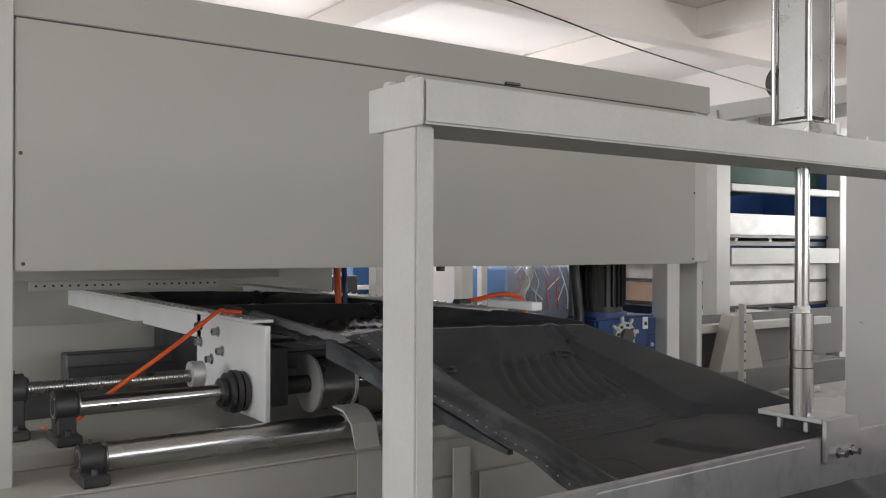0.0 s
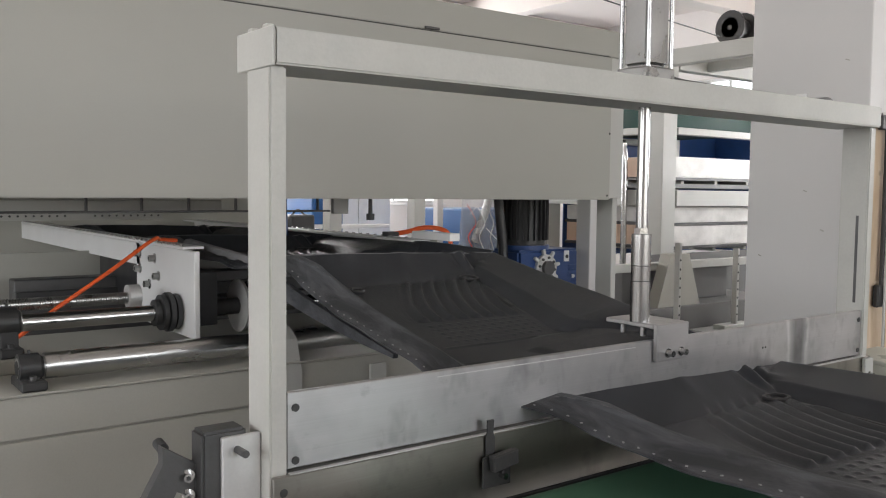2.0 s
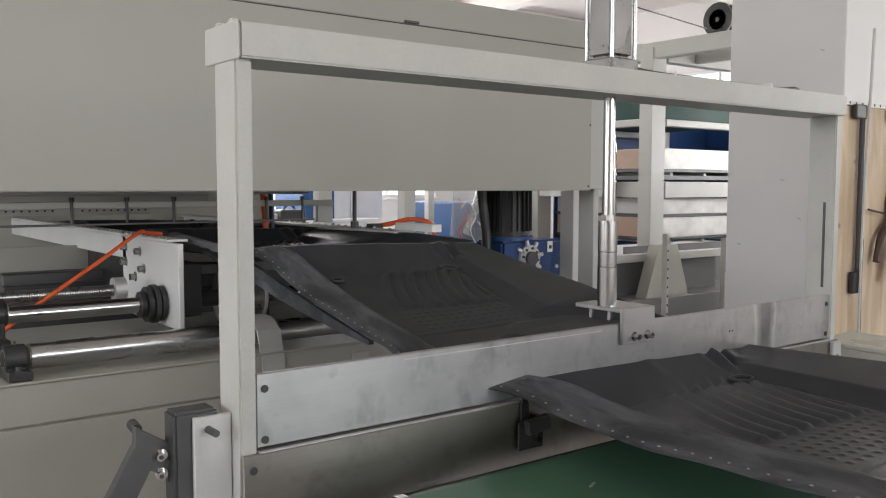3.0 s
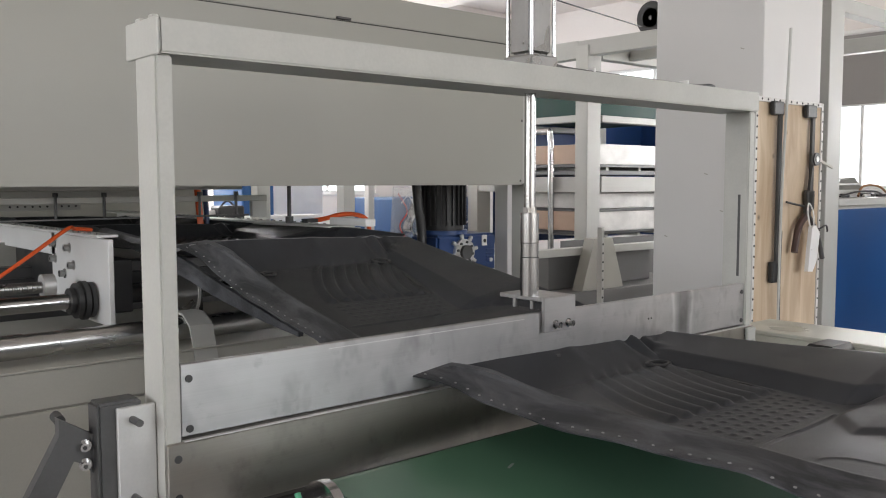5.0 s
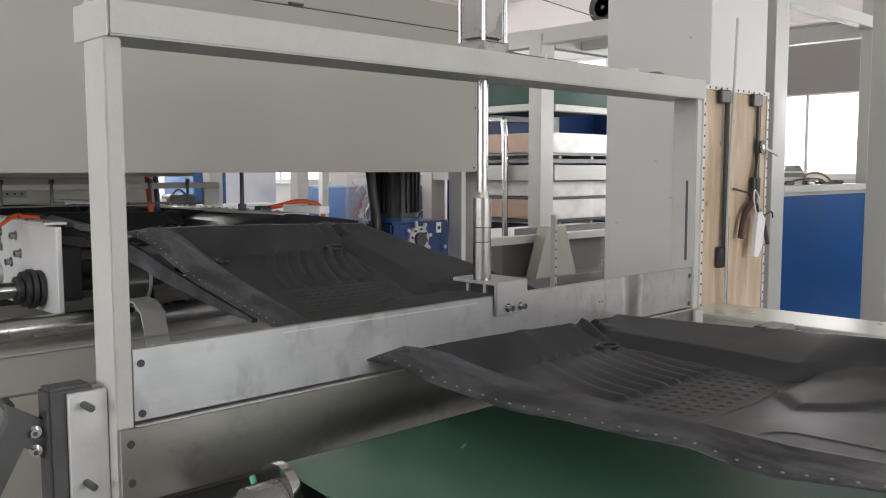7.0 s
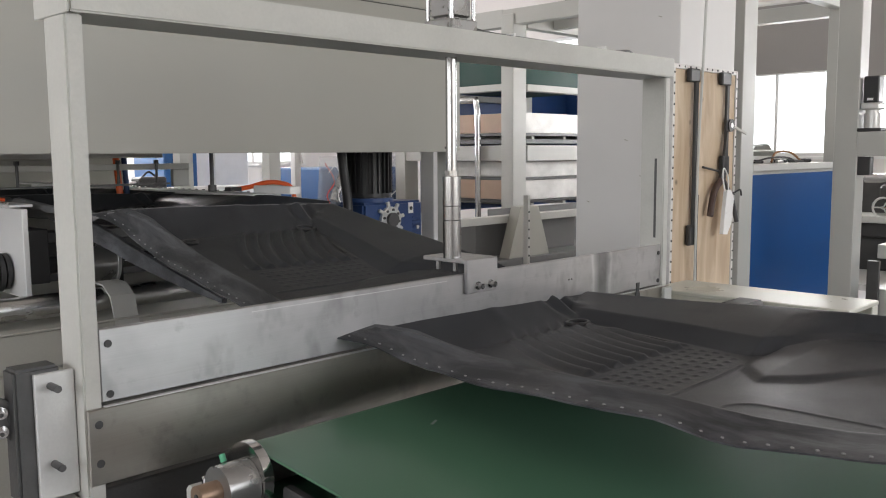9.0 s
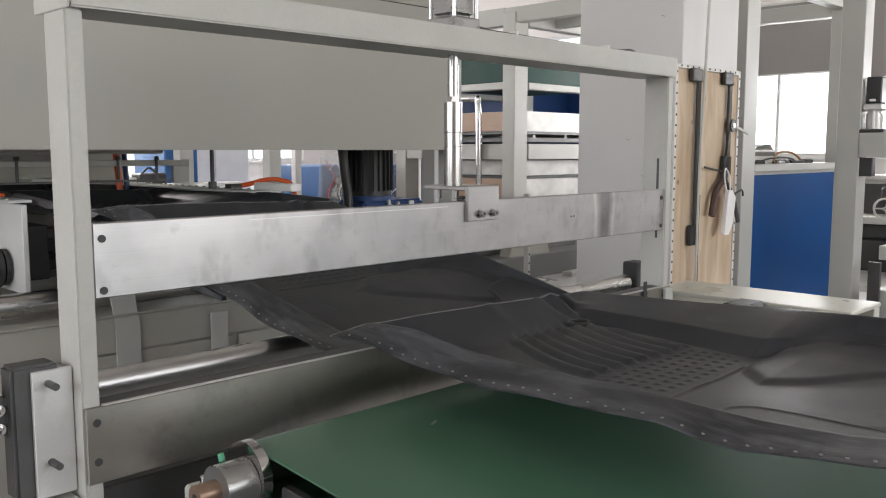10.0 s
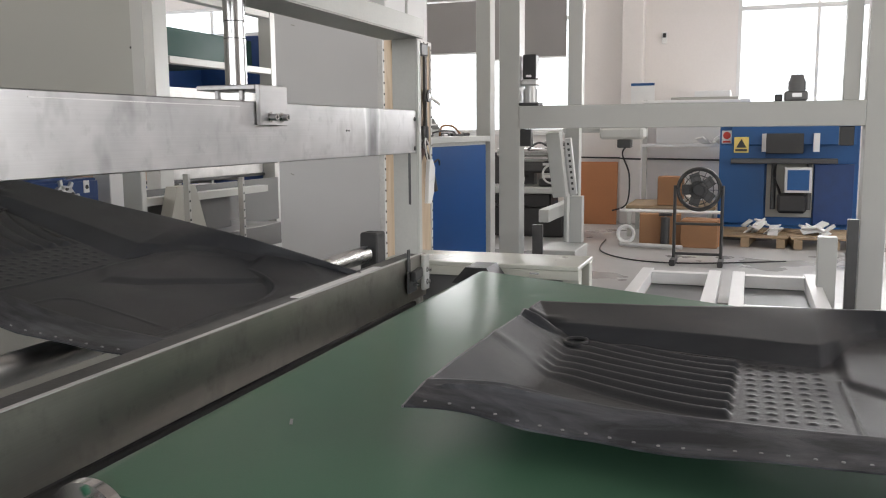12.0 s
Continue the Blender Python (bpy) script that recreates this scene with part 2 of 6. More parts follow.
CREAM = surface("cream_paint", (0.54, 0.545, 0.475), 0.33, vary=0.05, scale=2.5, grain=160, bump=0.02)
# real dark paint, and the shade inside the side table
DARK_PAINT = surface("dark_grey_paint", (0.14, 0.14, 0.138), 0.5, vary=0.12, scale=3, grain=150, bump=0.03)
SLATE = surface("slate_top", (0.13, 0.135, 0.14), 0.5, vary=0.15, scale=3)
DAYLIGHT = bpy.data.materials.new("daylight")
DAYLIGHT.use_nodes = True
glow = DAYLIGHT.node_tree.nodes.new("ShaderNodeEmission")
glow.inputs[0].default_value, glow.inputs[1].default_value = (0.97, 0.985, 1, 1), 2.2
DAYLIGHT.node_tree.links.new(glow.outputs[0], DAYLIGHT.node_tree.nodes["Material Output"].inputs[0])
GLASS = glass("window_glass")
FILM = film_plastic("clear_film")

# ---- mesh helpers ----


def box(bm, x0, x1, y0, y1, z0, z1, bev=0.003, seg=1):
    m = Matrix.LocRotScale(((x0 + x1) / 2, (y0 + y1) / 2, (z0 + z1) / 2), None, (x1 - x0, y1 - y0, z1 - z0))
    vs = bmesh.ops.create_cube(bm, size=1, matrix=m)["verts"]
    if bev:
        es = list({e for v in vs for e in v.link_edges})
        bmesh.ops.bevel(bm, geom=es, offset=min(bev, (x1 - x0) * 0.4, (y1 - y0) * 0.4, (z1 - z0) * 0.4), segments=seg, affect="EDGES")
    return bm


def rbox(bm, centre, size, rot, bev=0.003):
    """A bevelled box turned by rot degrees about its centre."""
    m = pose(*centre, *rot) @ Matrix.Diagonal((*size, 1))
    vs = bmesh.ops.create_cube(bm, size=1, matrix=m)["verts"]
    if bev:
        es = list({e for v in vs for e in v.link_edges})
        bmesh.ops.bevel(bm, geom=es, offset=min(bev, min(size) * 0.4), segments=1, affect="EDGES")
    return bm


def rod(bm, a, b, r, seg=20, r2=None):
    a, b = Vector(a), Vector(b)
    q = (b - a).to_track_quat("Z", "Y")
    m = Matrix.LocRotScale((a + b) / 2, q, None)
    bmesh.ops.create_cone(bm, cap_ends=True, segments=seg, radius1=r, radius2=r if r2 is None else r2, depth=(b - a).length, matrix=m)
    return bm


def tube(bm, pts, r, seg=10, steps=6):
    """A hose through the given points, smoothed."""
    P = [Vector(p) for p in pts]
    Q = []
    for i in range(len(P) - 1):
        p0, p1, p2, p3 = P[max(i - 1, 0)], P[i], P[i + 1], P[min(i + 2, len(P) - 1)]
        for s in range(steps):
            t = s / steps
            Q.append(0.5 * (2 * p1 + (p2 - p0) * t + (2 * p0 - 5 * p1 + 4 * p2 - p3) * t * t + (3 * p1 - p0 - 3 * p2 + p3) * t ** 3))
    Q.append(P[-1])
    rings = []
    for i, q in enumerate(Q):
        d = (Q[min(i + 1, len(Q) - 1)] - Q[max(i - 1, 0)]).normalized()
        u = d.cross(Vector((0.13, 0.21, 0.97))).normalized()
        w = d.cross(u)
        rings.append([bm.verts.new(q + r * (math.cos(2 * math.pi * k / seg) * u + math.sin(2 * math.pi * k / seg) * w)) for k in range(seg)])
    for a, b in zip(rings, rings[1:]):
        for k in range(seg):
            bm.faces.new((a[k], a[(k + 1) % seg], b[(k + 1) % seg], b[k]))
    bm.faces.new(rings[0][::-1]), bm.faces.new(rings[-1])
    return bm


def prism(bm, outline, axis, lo, hi):
    """A flat outline (two coordinates a point) pushed along axis 0, 1 or 2 from lo to hi."""
    def at(p, v):
        q = list(p)
        q.insert(axis, v)
        return bm.verts.new(q)
    a, b = [at(p, lo) for p in outline], [at(p, hi) for p in outline]
    n = len(a)
    fs = [bm.faces.new(a[::-1]), bm.faces.new(b)]
    for i in range(n):
        fs.append(bm.faces.new((a[i], a[(i + 1) % n], b[(i + 1) % n], b[i])))
    bmesh.ops.recalc_face_normals(bm, faces=fs)
    return bm


ORIGIN = {}


def thing(name, at, label, category, group="", kind=""):
    ob = new(name)
    ob.empty_display_size = 0.05
    ob.location = at
    ORIGIN[ob.name] = Vector(at)
    return tagged(ob, label, category, group, kind)


def finish(name, bm, material, angle=35):
    me = bpy.data.meshes.new(name)
    bm.to_mesh(me)
    bm.free()
    me.materials.append(material)
    me.polygons.foreach_set("use_smooth", [True] * len(me.polygons))
    me.set_sharp_from_angle(angle=radians(angle))
    return me


def part(name, bm, material, parent, label="", angle=35, kind=""):
    """Links a bmesh, given in the world's metres, as one mesh under a thing or a part."""
    o = ORIGIN[parent.name]
    bmesh.ops.translate(bm, verts=bm.verts, vec=-o)
    ob = new(name, finish(name, bm, material, angle))
    ob.parent = parent
    ORIGIN[ob.name] = o
    return tagged(ob, label, kind=kind)


def solid(name, bm, material, label, category, at=(0, 0, 0), group="", kind="", angle=35):
    """A thing that is one mesh."""
    bmesh.ops.translate(bm, verts=bm.verts, vec=-Vector(at))
    ob = new(name, finish(name, bm, material, angle))
    ob.location = at
    ORIGIN[ob.name] = Vector(at)
    return tagged(ob, label, category, group, kind)


def B():
    return bmesh.new()


def bolt(parent, a, d, r=0.008, length=0.012, mat=None, name="bolt"):
    """A socket-head screw: head, washer and hollow."""
    a, d = Vector(a), Vector(d).normalized()
    bm = B()
    rod(bm, a, a + d * 0.002, r * 1.5, 16)
    rod(bm, a + d * 0.002, a + d * length, r, 16)
    bo = part(name, bm, mat or CHROME, parent)
    return part("socket", rod(B(), a + d * (length - 0.004), a + d * (length + 0.0006), r * 0.55, 6), BLACK_IRON, bo)

# ---- structure ----
X0, X1, Y0, Y1, H = -7.0, 12.0, -9.0, 12.0, 4.6
bm = B()
box(bm, X0 - 0.3, X1 + 0.3, Y0 - 0.3, Y1 + 0.3, -0.2, 0, 0)
solid("floor", bm, FLOOR, "pale grey coated concrete factory floor", "floor", kind="structure")
bm = B()
box(bm, X0 - 0.3, X1 + 0.3, Y0 - 0.3, Y1 + 0.3, H, H + 0.2, 0)
for y in (-6.5, -2.2, 2.1, 6.4, 10.4):
    box(bm, X0, X1, y - 0.15, y + 0.15, H - 0.5, H - 0.004, 0.01)
for x in (-3.5, 0.6, 4.7, 8.6):
    box(bm, x - 0.13, x + 0.13, Y0, Y1, H - 0.38, H - 0.006, 0.01)
solid("ceiling", bm, CEIL, "pinkish white plastered concrete ceiling with beams", "ceiling", kind="structure")


def wall(name, axis, at, lo, hi, holes, thick=0.25):
    """A wall across an axis, with openings (lo, hi, sill, head)."""
    bm = B()
    cuts = sorted(holes)
    def put(a, b, z0, z1):
        if b - a < 0.001 or z1 - z0 < 0.001:
            return
        if axis == "x":
            box(bm, at, at + thick, a, b, z0, z1, 0)
        else:
            box(bm, a, b, at, at + thick, z0, z1, 0)
    here = lo
    for a, b, s, h in cuts:
        put(here, a, 0, H), put(a, b, 0, s), put(a, b, h, H)
        here = b
    put(here, hi, 0, H)
    return solid(name, bm, PLASTER, "white plastered factory wall with pinkish tinge", "wall", kind="structure")


def window(name, axis, at, a, b, s, h, mullions, transom=None):
    """Frame, sill and panes in an opening of a wall."""
    w = thing(name, (at, (a + b) / 2, s) if axis == "x" else ((a + b) / 2, at, s), "white aluminium framed factory window, bright with daylight", "window", kind="structure")
    def bar(nm, u0, u1, z0, z1, d0=0.05, d1=0.10, mat=WHITE):
        bm = B()
        if axis == "x":
            box(bm, at + d0, at + d1, u0, u1, z0, z1, 0.004)
        else:
            box(bm, u0, u1, at + d0, at + d1, z0, z1, 0.004)
        return part(nm, bm, mat, w)
    f = 0.05
    bar("window_frame", a, b, s, s + f), bar("window_frame", a, b, h - f, h)
    bar("window_frame", a, a + f, s + f, h - f), bar("window_frame", b - f, b, s + f, h - f)
    us = [a + f + (b - a - 2 * f) * i / mullions for i in range(mullions + 1)]
    for u in us[1:-1]:
        bar("mullion", u - 0.02, u + 0.02, s + f, h - f)
    zs = [s + f, h - f]
    if transom:
        bar("transom", a + f, b - f, transom - 0.03, transom + 0.03, 0.04, 0.11)
        zs = [s + f, transom - 0.03, h - f] if transom else zs
    for u0, u1 in zip(us, us[1:]):
        for z0, z1 in zip(zs, zs[1:]):
            p = bar("pane", u0 + 0.005, u1 - 0.005, z0, z1, 0.07, 0.076, GLASS)
            p.visible_shadow = False
    bm = B()
    if axis == "x":
        box(bm, at - 0.04, at + 0.02, a - 0.04, b + 0.04, s - 0.04, s - 0.002, 0.004)
    else:
        box(bm, a - 0.04, b + 0.04, at - 0.04, at + 0.02, s - 0.04, s - 0.002, 0.004)
    part("window_sill", bm, WHITE, w)
    return w


EAST = [(-3.9, -0.90, 1.62, 3.6), (1.38, 5.2, 1.30, 3.4), (6.4, 9.6, 1.45, 3.4)]
wall("wall_east", "x", X1, Y0, Y1, EAST)
for i, (a, b, s, h) in enumerate(EAST):
    window("window_%d" % (i + 1), "x", X1, a, b, s, h, 3, 2.95)
NORTH = [(2.0, 5.2, 1.2, 3.2), (6.2, 9.4, 1.2, 3.2)]
wall("wall_north", "y", Y1, X0, X1, NORTH)
for i, (a, b, s, h) in enumerate(NORTH):
    window("window_%d" % (i + 4), "y", Y1, a, b, s, h, 3, 2.6)
wall("wall_south", "y", Y0 - 0.25, X0, X1, [(-1.0, 8.0, 1.3, 4.0)])
wall("wall_west", "x", X0 - 0.25, Y0, Y1, [(-4.0, 5.0, 1.3, 4.0)])
solid("backdrop_east", box(B(), 13.6, 13.62, -8, 14, -1, 8, 0), DAYLIGHT, "bright overcast daylight outside the windows", "sky", kind="structure")
solid("backdrop_north", box(B(), -2, 13.5, 13.6, 13.62, -1, 8, 0), DAYLIGHT, "bright overcast daylight outside the windows", "sky", kind="structure")
# a shallow pilaster on the east wall
solid("column", box(B(), 11.75, 11.998, 0.33, 0.62, 0, H - 0.5, 0.01), PLASTER, "white plastered wall pilaster", "column", kind="structure")
for y0, y1, zb in ((1.44, 2.22, 2.39), (2.26, 2.66, 2.37), (2.70, 5.15, 2.49)):
    b = thing("roller_blind", (11.93, (y0 + y1) / 2, zb), "grey fabric roller blind half drawn over a window", "blind", "roller blinds")
    part("fabric", box(B(), 11.93, 11.936, y0, y1, zb, 3.5, 0), BLIND, b)
    part("bottom_bar", rod(B(), (11.933, y0, zb), (11.933, y1, zb), 0.012, 12), WHITE, b)
    part("roll", rod(B(), (11.93, y0, 3.52), (11.93, y1, 3.52), 0.035, 16), WHITE, b)

# ---- mats ----
MU, MV = 1.05, 1.41


def smooth(a, b, x):
    t = np.clip((x - a) / (b - a), 0, 1)
    return t * t * (3 - 2 * t)


def mat_height(u, v):
    """Relief of a moulded tray mat: u across from the pin edge, v from the back edge."""
    sole = -0.02
    edge = np.interp(v, (0, 0.1, 0.2, 0.3, 0.4, 0.6, 0.75, 0.9, 1.0, 1.06, 1.15, 1.25, 1.41), (0.057, 0.038, 0.020, 0.008, 0.003, 0.003, 0.009, 0.004, -0.009, -0.011, -0.004, 0.010, 0.034))
    ridge = np.interp(v, (0, 0.15, 0.26, 0.36, 0.52, 0.81, 0.93, 1.04, 1.2, 1.41), (0.072, 0.066, 0.048, 0.036, 0.030, 0.026, 0.020, 0.016, 0.018, 0.040))
    t = np.clip(u / 0.112, 0, 1)
    left = np.where(u < 0.112, edge + (ridge - edge) * t, ridge + (sole - ridge) * np.clip((u - 0.112) / 0.075, 0, 1))
    # long side wall: a steep foot, a bend, then a broad slope to the rim; its foot juts in at one corner
    foot = np.interp(v, (0, 0.29, 0.5, 0.7, 0.75, 0.80, 0.84, 0.90, 1.1, 1.41), (0.86, 0.82, 0.768, 0.722, 0.716, 0.80, 0.88, 0.96, 1.0, 1.0))
    bend = np.interp(v, (0, 0.36, 0.55, 0.70, 0.75, 0.80, 0.84, 0.90, 1.1, 1.41), (0.905, 0.852, 0.826, 0.80, 0.798, 0.86, 0.93, 1.0, 1.03, 1.03))
    rim = np.interp(v, (0, 0.3, 0.6, 0.9, 1.2, 1.41), (0.044, 0.047, 0.056, 0.062, 0.058, 0.05))
    # raised lobe behind that corner
    step = np.interp(v, (0.78, 0.80, 0.88, 0.95, 1.02, 1.1, 1.2, 1.3), (0.60, 0.545, 0.462, 0.53, 0.632, 0.76, 0.95, 1.2))
    d = u - step
    lobe = smooth(0.775, 0.81, v) * (0.0065 * smooth(0, 0.06, d) + 0.020 * np.clip(d / 0.4, 0, 1))
    floor = sole + lobe
    wall = floor + np.maximum(0.018 - floor, 0) * np.clip((u - foot) / (bend - foot), 0, 1) + (rim - 0.018) * np.clip((u - bend) / np.maximum(1.04 - bend, 0.01), 0, 1)
    hb = np.interp(u, (0, 0.26, 0.5, 0.76, 0.95, 1.05), (0.066, 0.068, 0.062, 0.054, 0.048, 0.044))
    back = sole + (hb - sole) * np.clip(1 - v / 0.15, 0, 1) ** 1.25
    # front flange beyond a creased round corner of the sole
    fr = np.sqrt(np.clip(u - 0.68, 0, 1) ** 2 + np.clip(v - 1.02, 0, 1) ** 2)
    open_end = smooth(0.98, 1.08, v)
    front = sole + open_end * (smooth(0.232, 0.250, fr) * 0.016 + np.clip((fr - 0.25) / 0.14, 0, 1) * 0.042 + 0.004 * np.exp(-((fr - 0.246) / 0.006) ** 2))
    inner = np.maximum(wall, np.maximum(back, front))
    h = np.where(u < 0.112, left, np.maximum(left, inner))
    # curved ribs on the sole, rising out of the back slope
    s = np.clip((v - 0.05) / 0.51, 0, 1)
    q = u - 0.27 * (1 - s) ** 1.5
    band = smooth(0.25, 0.27, q) * (1 - smooth(0.80, 0.82, q)) * smooth(0.085, 0.22, v) * (1 - smooth(0.548, 0.562, v - 0.03 * (u - 0.33))) * (1 - smooth(-0.035, -0.005, u - foot))
    saw = ((q - 0.262) / 0.056) % 1
    h = h + band * 0.0125 * np.where(saw < 0.72, smooth(0, 0.72, saw), 1 - smooth(0.72, 1.0, saw))
    # small round knobs and the bar that closes them
    pu, pv = ((u - 0.265) / 0.041) % 1 - 0.5, ((v - 0.588 + 0.02 * u) / 0.036) % 1 - 0.5
    cell = np.sqrt((pu * 0.041) ** 2 + (pv * 0.036) ** 2)
    w = v + 0.02 * u
    area = (u > 0.265) * (u < np.minimum(0.265 + 0.041 * 12, foot - 0.03)) * (w > 0.588) * (w < 0.588 + 0.036 * 5)
    h = h + area * 0.0026 * (1 - smooth(0.004, 0.0115, cell))
    h = h + 0.004 * np.exp(-((w - 0.795) / 0.004) ** 2) * smooth(0.2, 0.23, u) * (1 - smooth(0.60, 0.62, u))
    # shallow field beside the pin edge, with a round corner
    fx, fy = np.clip(u - 0.24, 0, 1), np.clip(0.975 - v, 0, 1)
    r = np.sqrt(fx ** 2 + fy ** 2)
    h = h - 0.0008 * (1 - smooth(0.050, 0.066, r)) * smooth(0.19, 0.2, u) + 0.0013 * np.exp(-((r - 0.066) / 0.003) ** 2) * (u > 0.2) * (v < 1.2)
    # stiffening grooves beside the pin edge
    g = np.exp(-((u - 0.135 + 0.03 * v) / 0.005) ** 2) * (1 - smooth(0.3, 0.5, v)) * smooth(0.04, 0.08, v)
    g = g + 0.9 * np.exp(-((u - 0.075 - 0.10 * v) / 0.004) ** 2) * (1 - smooth(0.2, 0.34, v)) * smooth(0.02, 0.05, v)
    # pinched corner and slack in the sheet
    c = np.exp(-(((u - 0.86) / 0.05) ** 2 + ((v - 0.04) / 0.05) ** 2))
    c2 = np.exp(-(((u - 0.55) / 0.03) ** 2)) * np.exp(-((v - 0.03) / 0.05) ** 2)
    return h + 0.006 * g + 0.016 * c * np.sin(80 * (u - 0.83)) + 0.004 * c2 + 0.0016 * np.sin(u * 17 + v * 5) * np.sin(v * 11) + 0.0025 * np.sin(u * 6 + v * 23) * (1 - smooth(0.0, 0.12, u))


def mat_mesh(nx=225, ny=300):
    u, v = np.meshgrid(np.linspace(0, MU, nx), np.linspace(0, MV, ny))
    z = mat_height(u, v)
    x = u + 0.006 * np.sin(v * 7) * np.clip(1 - u / 0.11, 0, 1) - 0.05 * np.clip(1 - v / 0.13, 0, 1) ** 1.5 * np.clip(1 - u / 0.25, 0, 1)
    top = np.stack([x, -v, z], -1).reshape(-1, 3)
    low = top - (0, 0, 0.0035)
    verts = np.concatenate([top, low])
    n = nx * ny
    i = np.arange(n).reshape(ny, nx)
    a, b, c, d = i[:-1, :-1].ravel(), i[:-1, 1:].ravel(), i[1:, 1:].ravel(), i[1:, :-1].ravel()
    faces = [np.stack([a, d, c, b], -1), np.stack([a + n, b + n, c + n, d + n], -1)]
    for e, flip in ((i[0], 0), (i[-1], 1), (i[:, 0], 1), (i[:, -1], 0)):
        p, q = (e[:-1], e[1:]) if not flip else (e[1:], e[:-1])
        faces.append(np.stack([p, q, q + n, p + n], -1))
    me = bpy.data.meshes.new("sheet")
    me.from_pydata(verts.tolist(), [], np.concatenate(faces).tolist())
    me.materials.append(MAT)
    me.polygons.foreach_set("use_smooth", [True] * len(me.polygons))
    me.set_sharp_from_angle(angle=radians(60))
    return me


def make_mat():
    m = thing("floor_mat", (0, 0, 0), "black moulded rubber car mat lying on the green belt", "car mat", "moulded car mats")
    s = new("sheet", mat_mesh())
    s.parent = m
    ORIGIN[s.name] = Vector((0, 0, 0))
    def height(u, v):
        return float(mat_height(np.array(u), np.array(v)))
    burr = finish("pin_burr", rbox(B(), (0, 0, 0), (0.004, 0.0065, 0.003), (0, 0, 0), 0.001), MARK)
    for i in range(33):
        v = 0.03 + i * 0.0415
        b = new("pin_burr", burr)
        b.parent = m
        b.matrix_basis = pose(0.016 - 0.045 * max(0, 1 - v / 0.13) ** 1.5, -v, height(0.016, v) + 0.0014, 0, 0, 20 * math.sin(i * 7.0))
        ORIGIN[b.name] = Vector((0, 0, 0))
    def ring(u, v, a, b, r, nm):
        bm = B()
        pts = [(u + a * math.cos(t), -v + b * math.sin(t), height(u, v) + 0.006) for t in np.linspace(0, 2 * math.pi, 25)]
        tube(bm, pts, r, 8, 2)
        part(nm, bm, BLACK_PLASTIC, m, "black oval fixing ring")
    ring(0.795, 0.155, 0.040, 0.030, 0.0065, "fixing_ring")
    ring(0.235, 0.20, 0.026, 0.020, 0.007, "fixing_ring")
    part("cut_edge", tube(B(), [(u - 0.05 * max(0, 1 - u / 0.25), 0.0005, height(u, 0) - 0.0015) for u in np.linspace(0, MU, 22)], 0.0026, 6, 2), SCRAPED, m, "pale scraped cut edge")
    part("slot_rib", rbox(B(), (0.765, -0.39, height(0.765, 0.39) + 0.002), (0.016, 0.22, 0.010), (0, 0, -13), 0.004), BLACK_PLASTIC, m)
    part("edge_strip", tube(B(), [(0.17, -0.07, height(0.17, 0.07) + 0.003), (0.16, -0.2, height(0.16, 0.2) + 0.003), (0.15, -0.38, height(0.15, 0.38) + 0.003)], 0.004, 6), BLACK_PLASTIC, m)
    return m


FRONT_MAT = make_mat()
FRONT_MAT.matrix_basis = pose(0.69, 0.035, 0.868, -1.1)
mat_2 = tagged(copy_thing(FRONT_MAT, pose(0.69, 1.42, 1.120, 11.8, 0, 0)), "black moulded rubber car mat sloping down to the cutter")
mat_3 = tagged(copy_thing(FRONT_MAT, pose(0.69, 2.832, 1.125)), "black moulded rubber car mat held between the chain rails")
mat_4 = tagged(copy_thing(FRONT_MAT, pose(0.69, 4.245, 1.125)), "black moulded rubber car mat held between the chain rails")

ws = thing("edge_strip", (0.69, 1.0, 0.9), "black trimmed edge strip hanging below the sloping mat", "strip")
yz = [(1.62, 1.150, 0.070), (1.46, 1.126, 0.068), (1.36, 1.106, 0.064), (1.238, 1.076, 0.060), (1.10, 1.046, 0.052), (0.969, 1.018, 0.043), (0.80, 0.984, 0.030), (0.62, 0.950, 0.013)]
part("strip", prism(B(), [(y, z) for y, z, d in yz] + [(y, z - d) for y, z, d in yz[::-1]], 0, 0.683, 0.70), MAT, ws)

# pale ragged edge left where the sheet leaves the rail
te = thing("torn_edge", (0.69, 1.9, 1.17), "ragged pale grey edge of trimmed rubber sheet at the rail's end", "strip")
random.seed(21)
bm = B()
rows = []
for i in range(46):
    y = 2.31 - i * 0.0205
    z = float(np.interp(y, (1.27, 1.49, 1.745, 1.95, 2.32), (1.187, 1.164, 1.167, 1.178, 1.2)))
    r = random.uniform(-0.0025, 0.0025) + 0.004 * math.sin(i * 0.9)
    rows.append([bm.verts.new(p) for p in ((0.715, y, z + 0.006), (0.692, y, z + 0.004), (0.676 + r * 0.5, y, z - 0.016 + r), (0.679 + r * 0.5, y, z - 0.017 + r), (0.697, y, z), (0.715, y, z + 0.002))])
for a, b in zip(rows, rows[1:]):
    for k in range(6):
        bm.faces.new((a[k], a[(k + 1) % 6], b[(k + 1) % 6], b[k]))
bm.faces.new(rows[0][::-1]), bm.faces.new(rows[-1])
bmesh.ops.recalc_face_normals(bm, faces=bm.faces)
part("fringe", bm, SCRAPED, te)

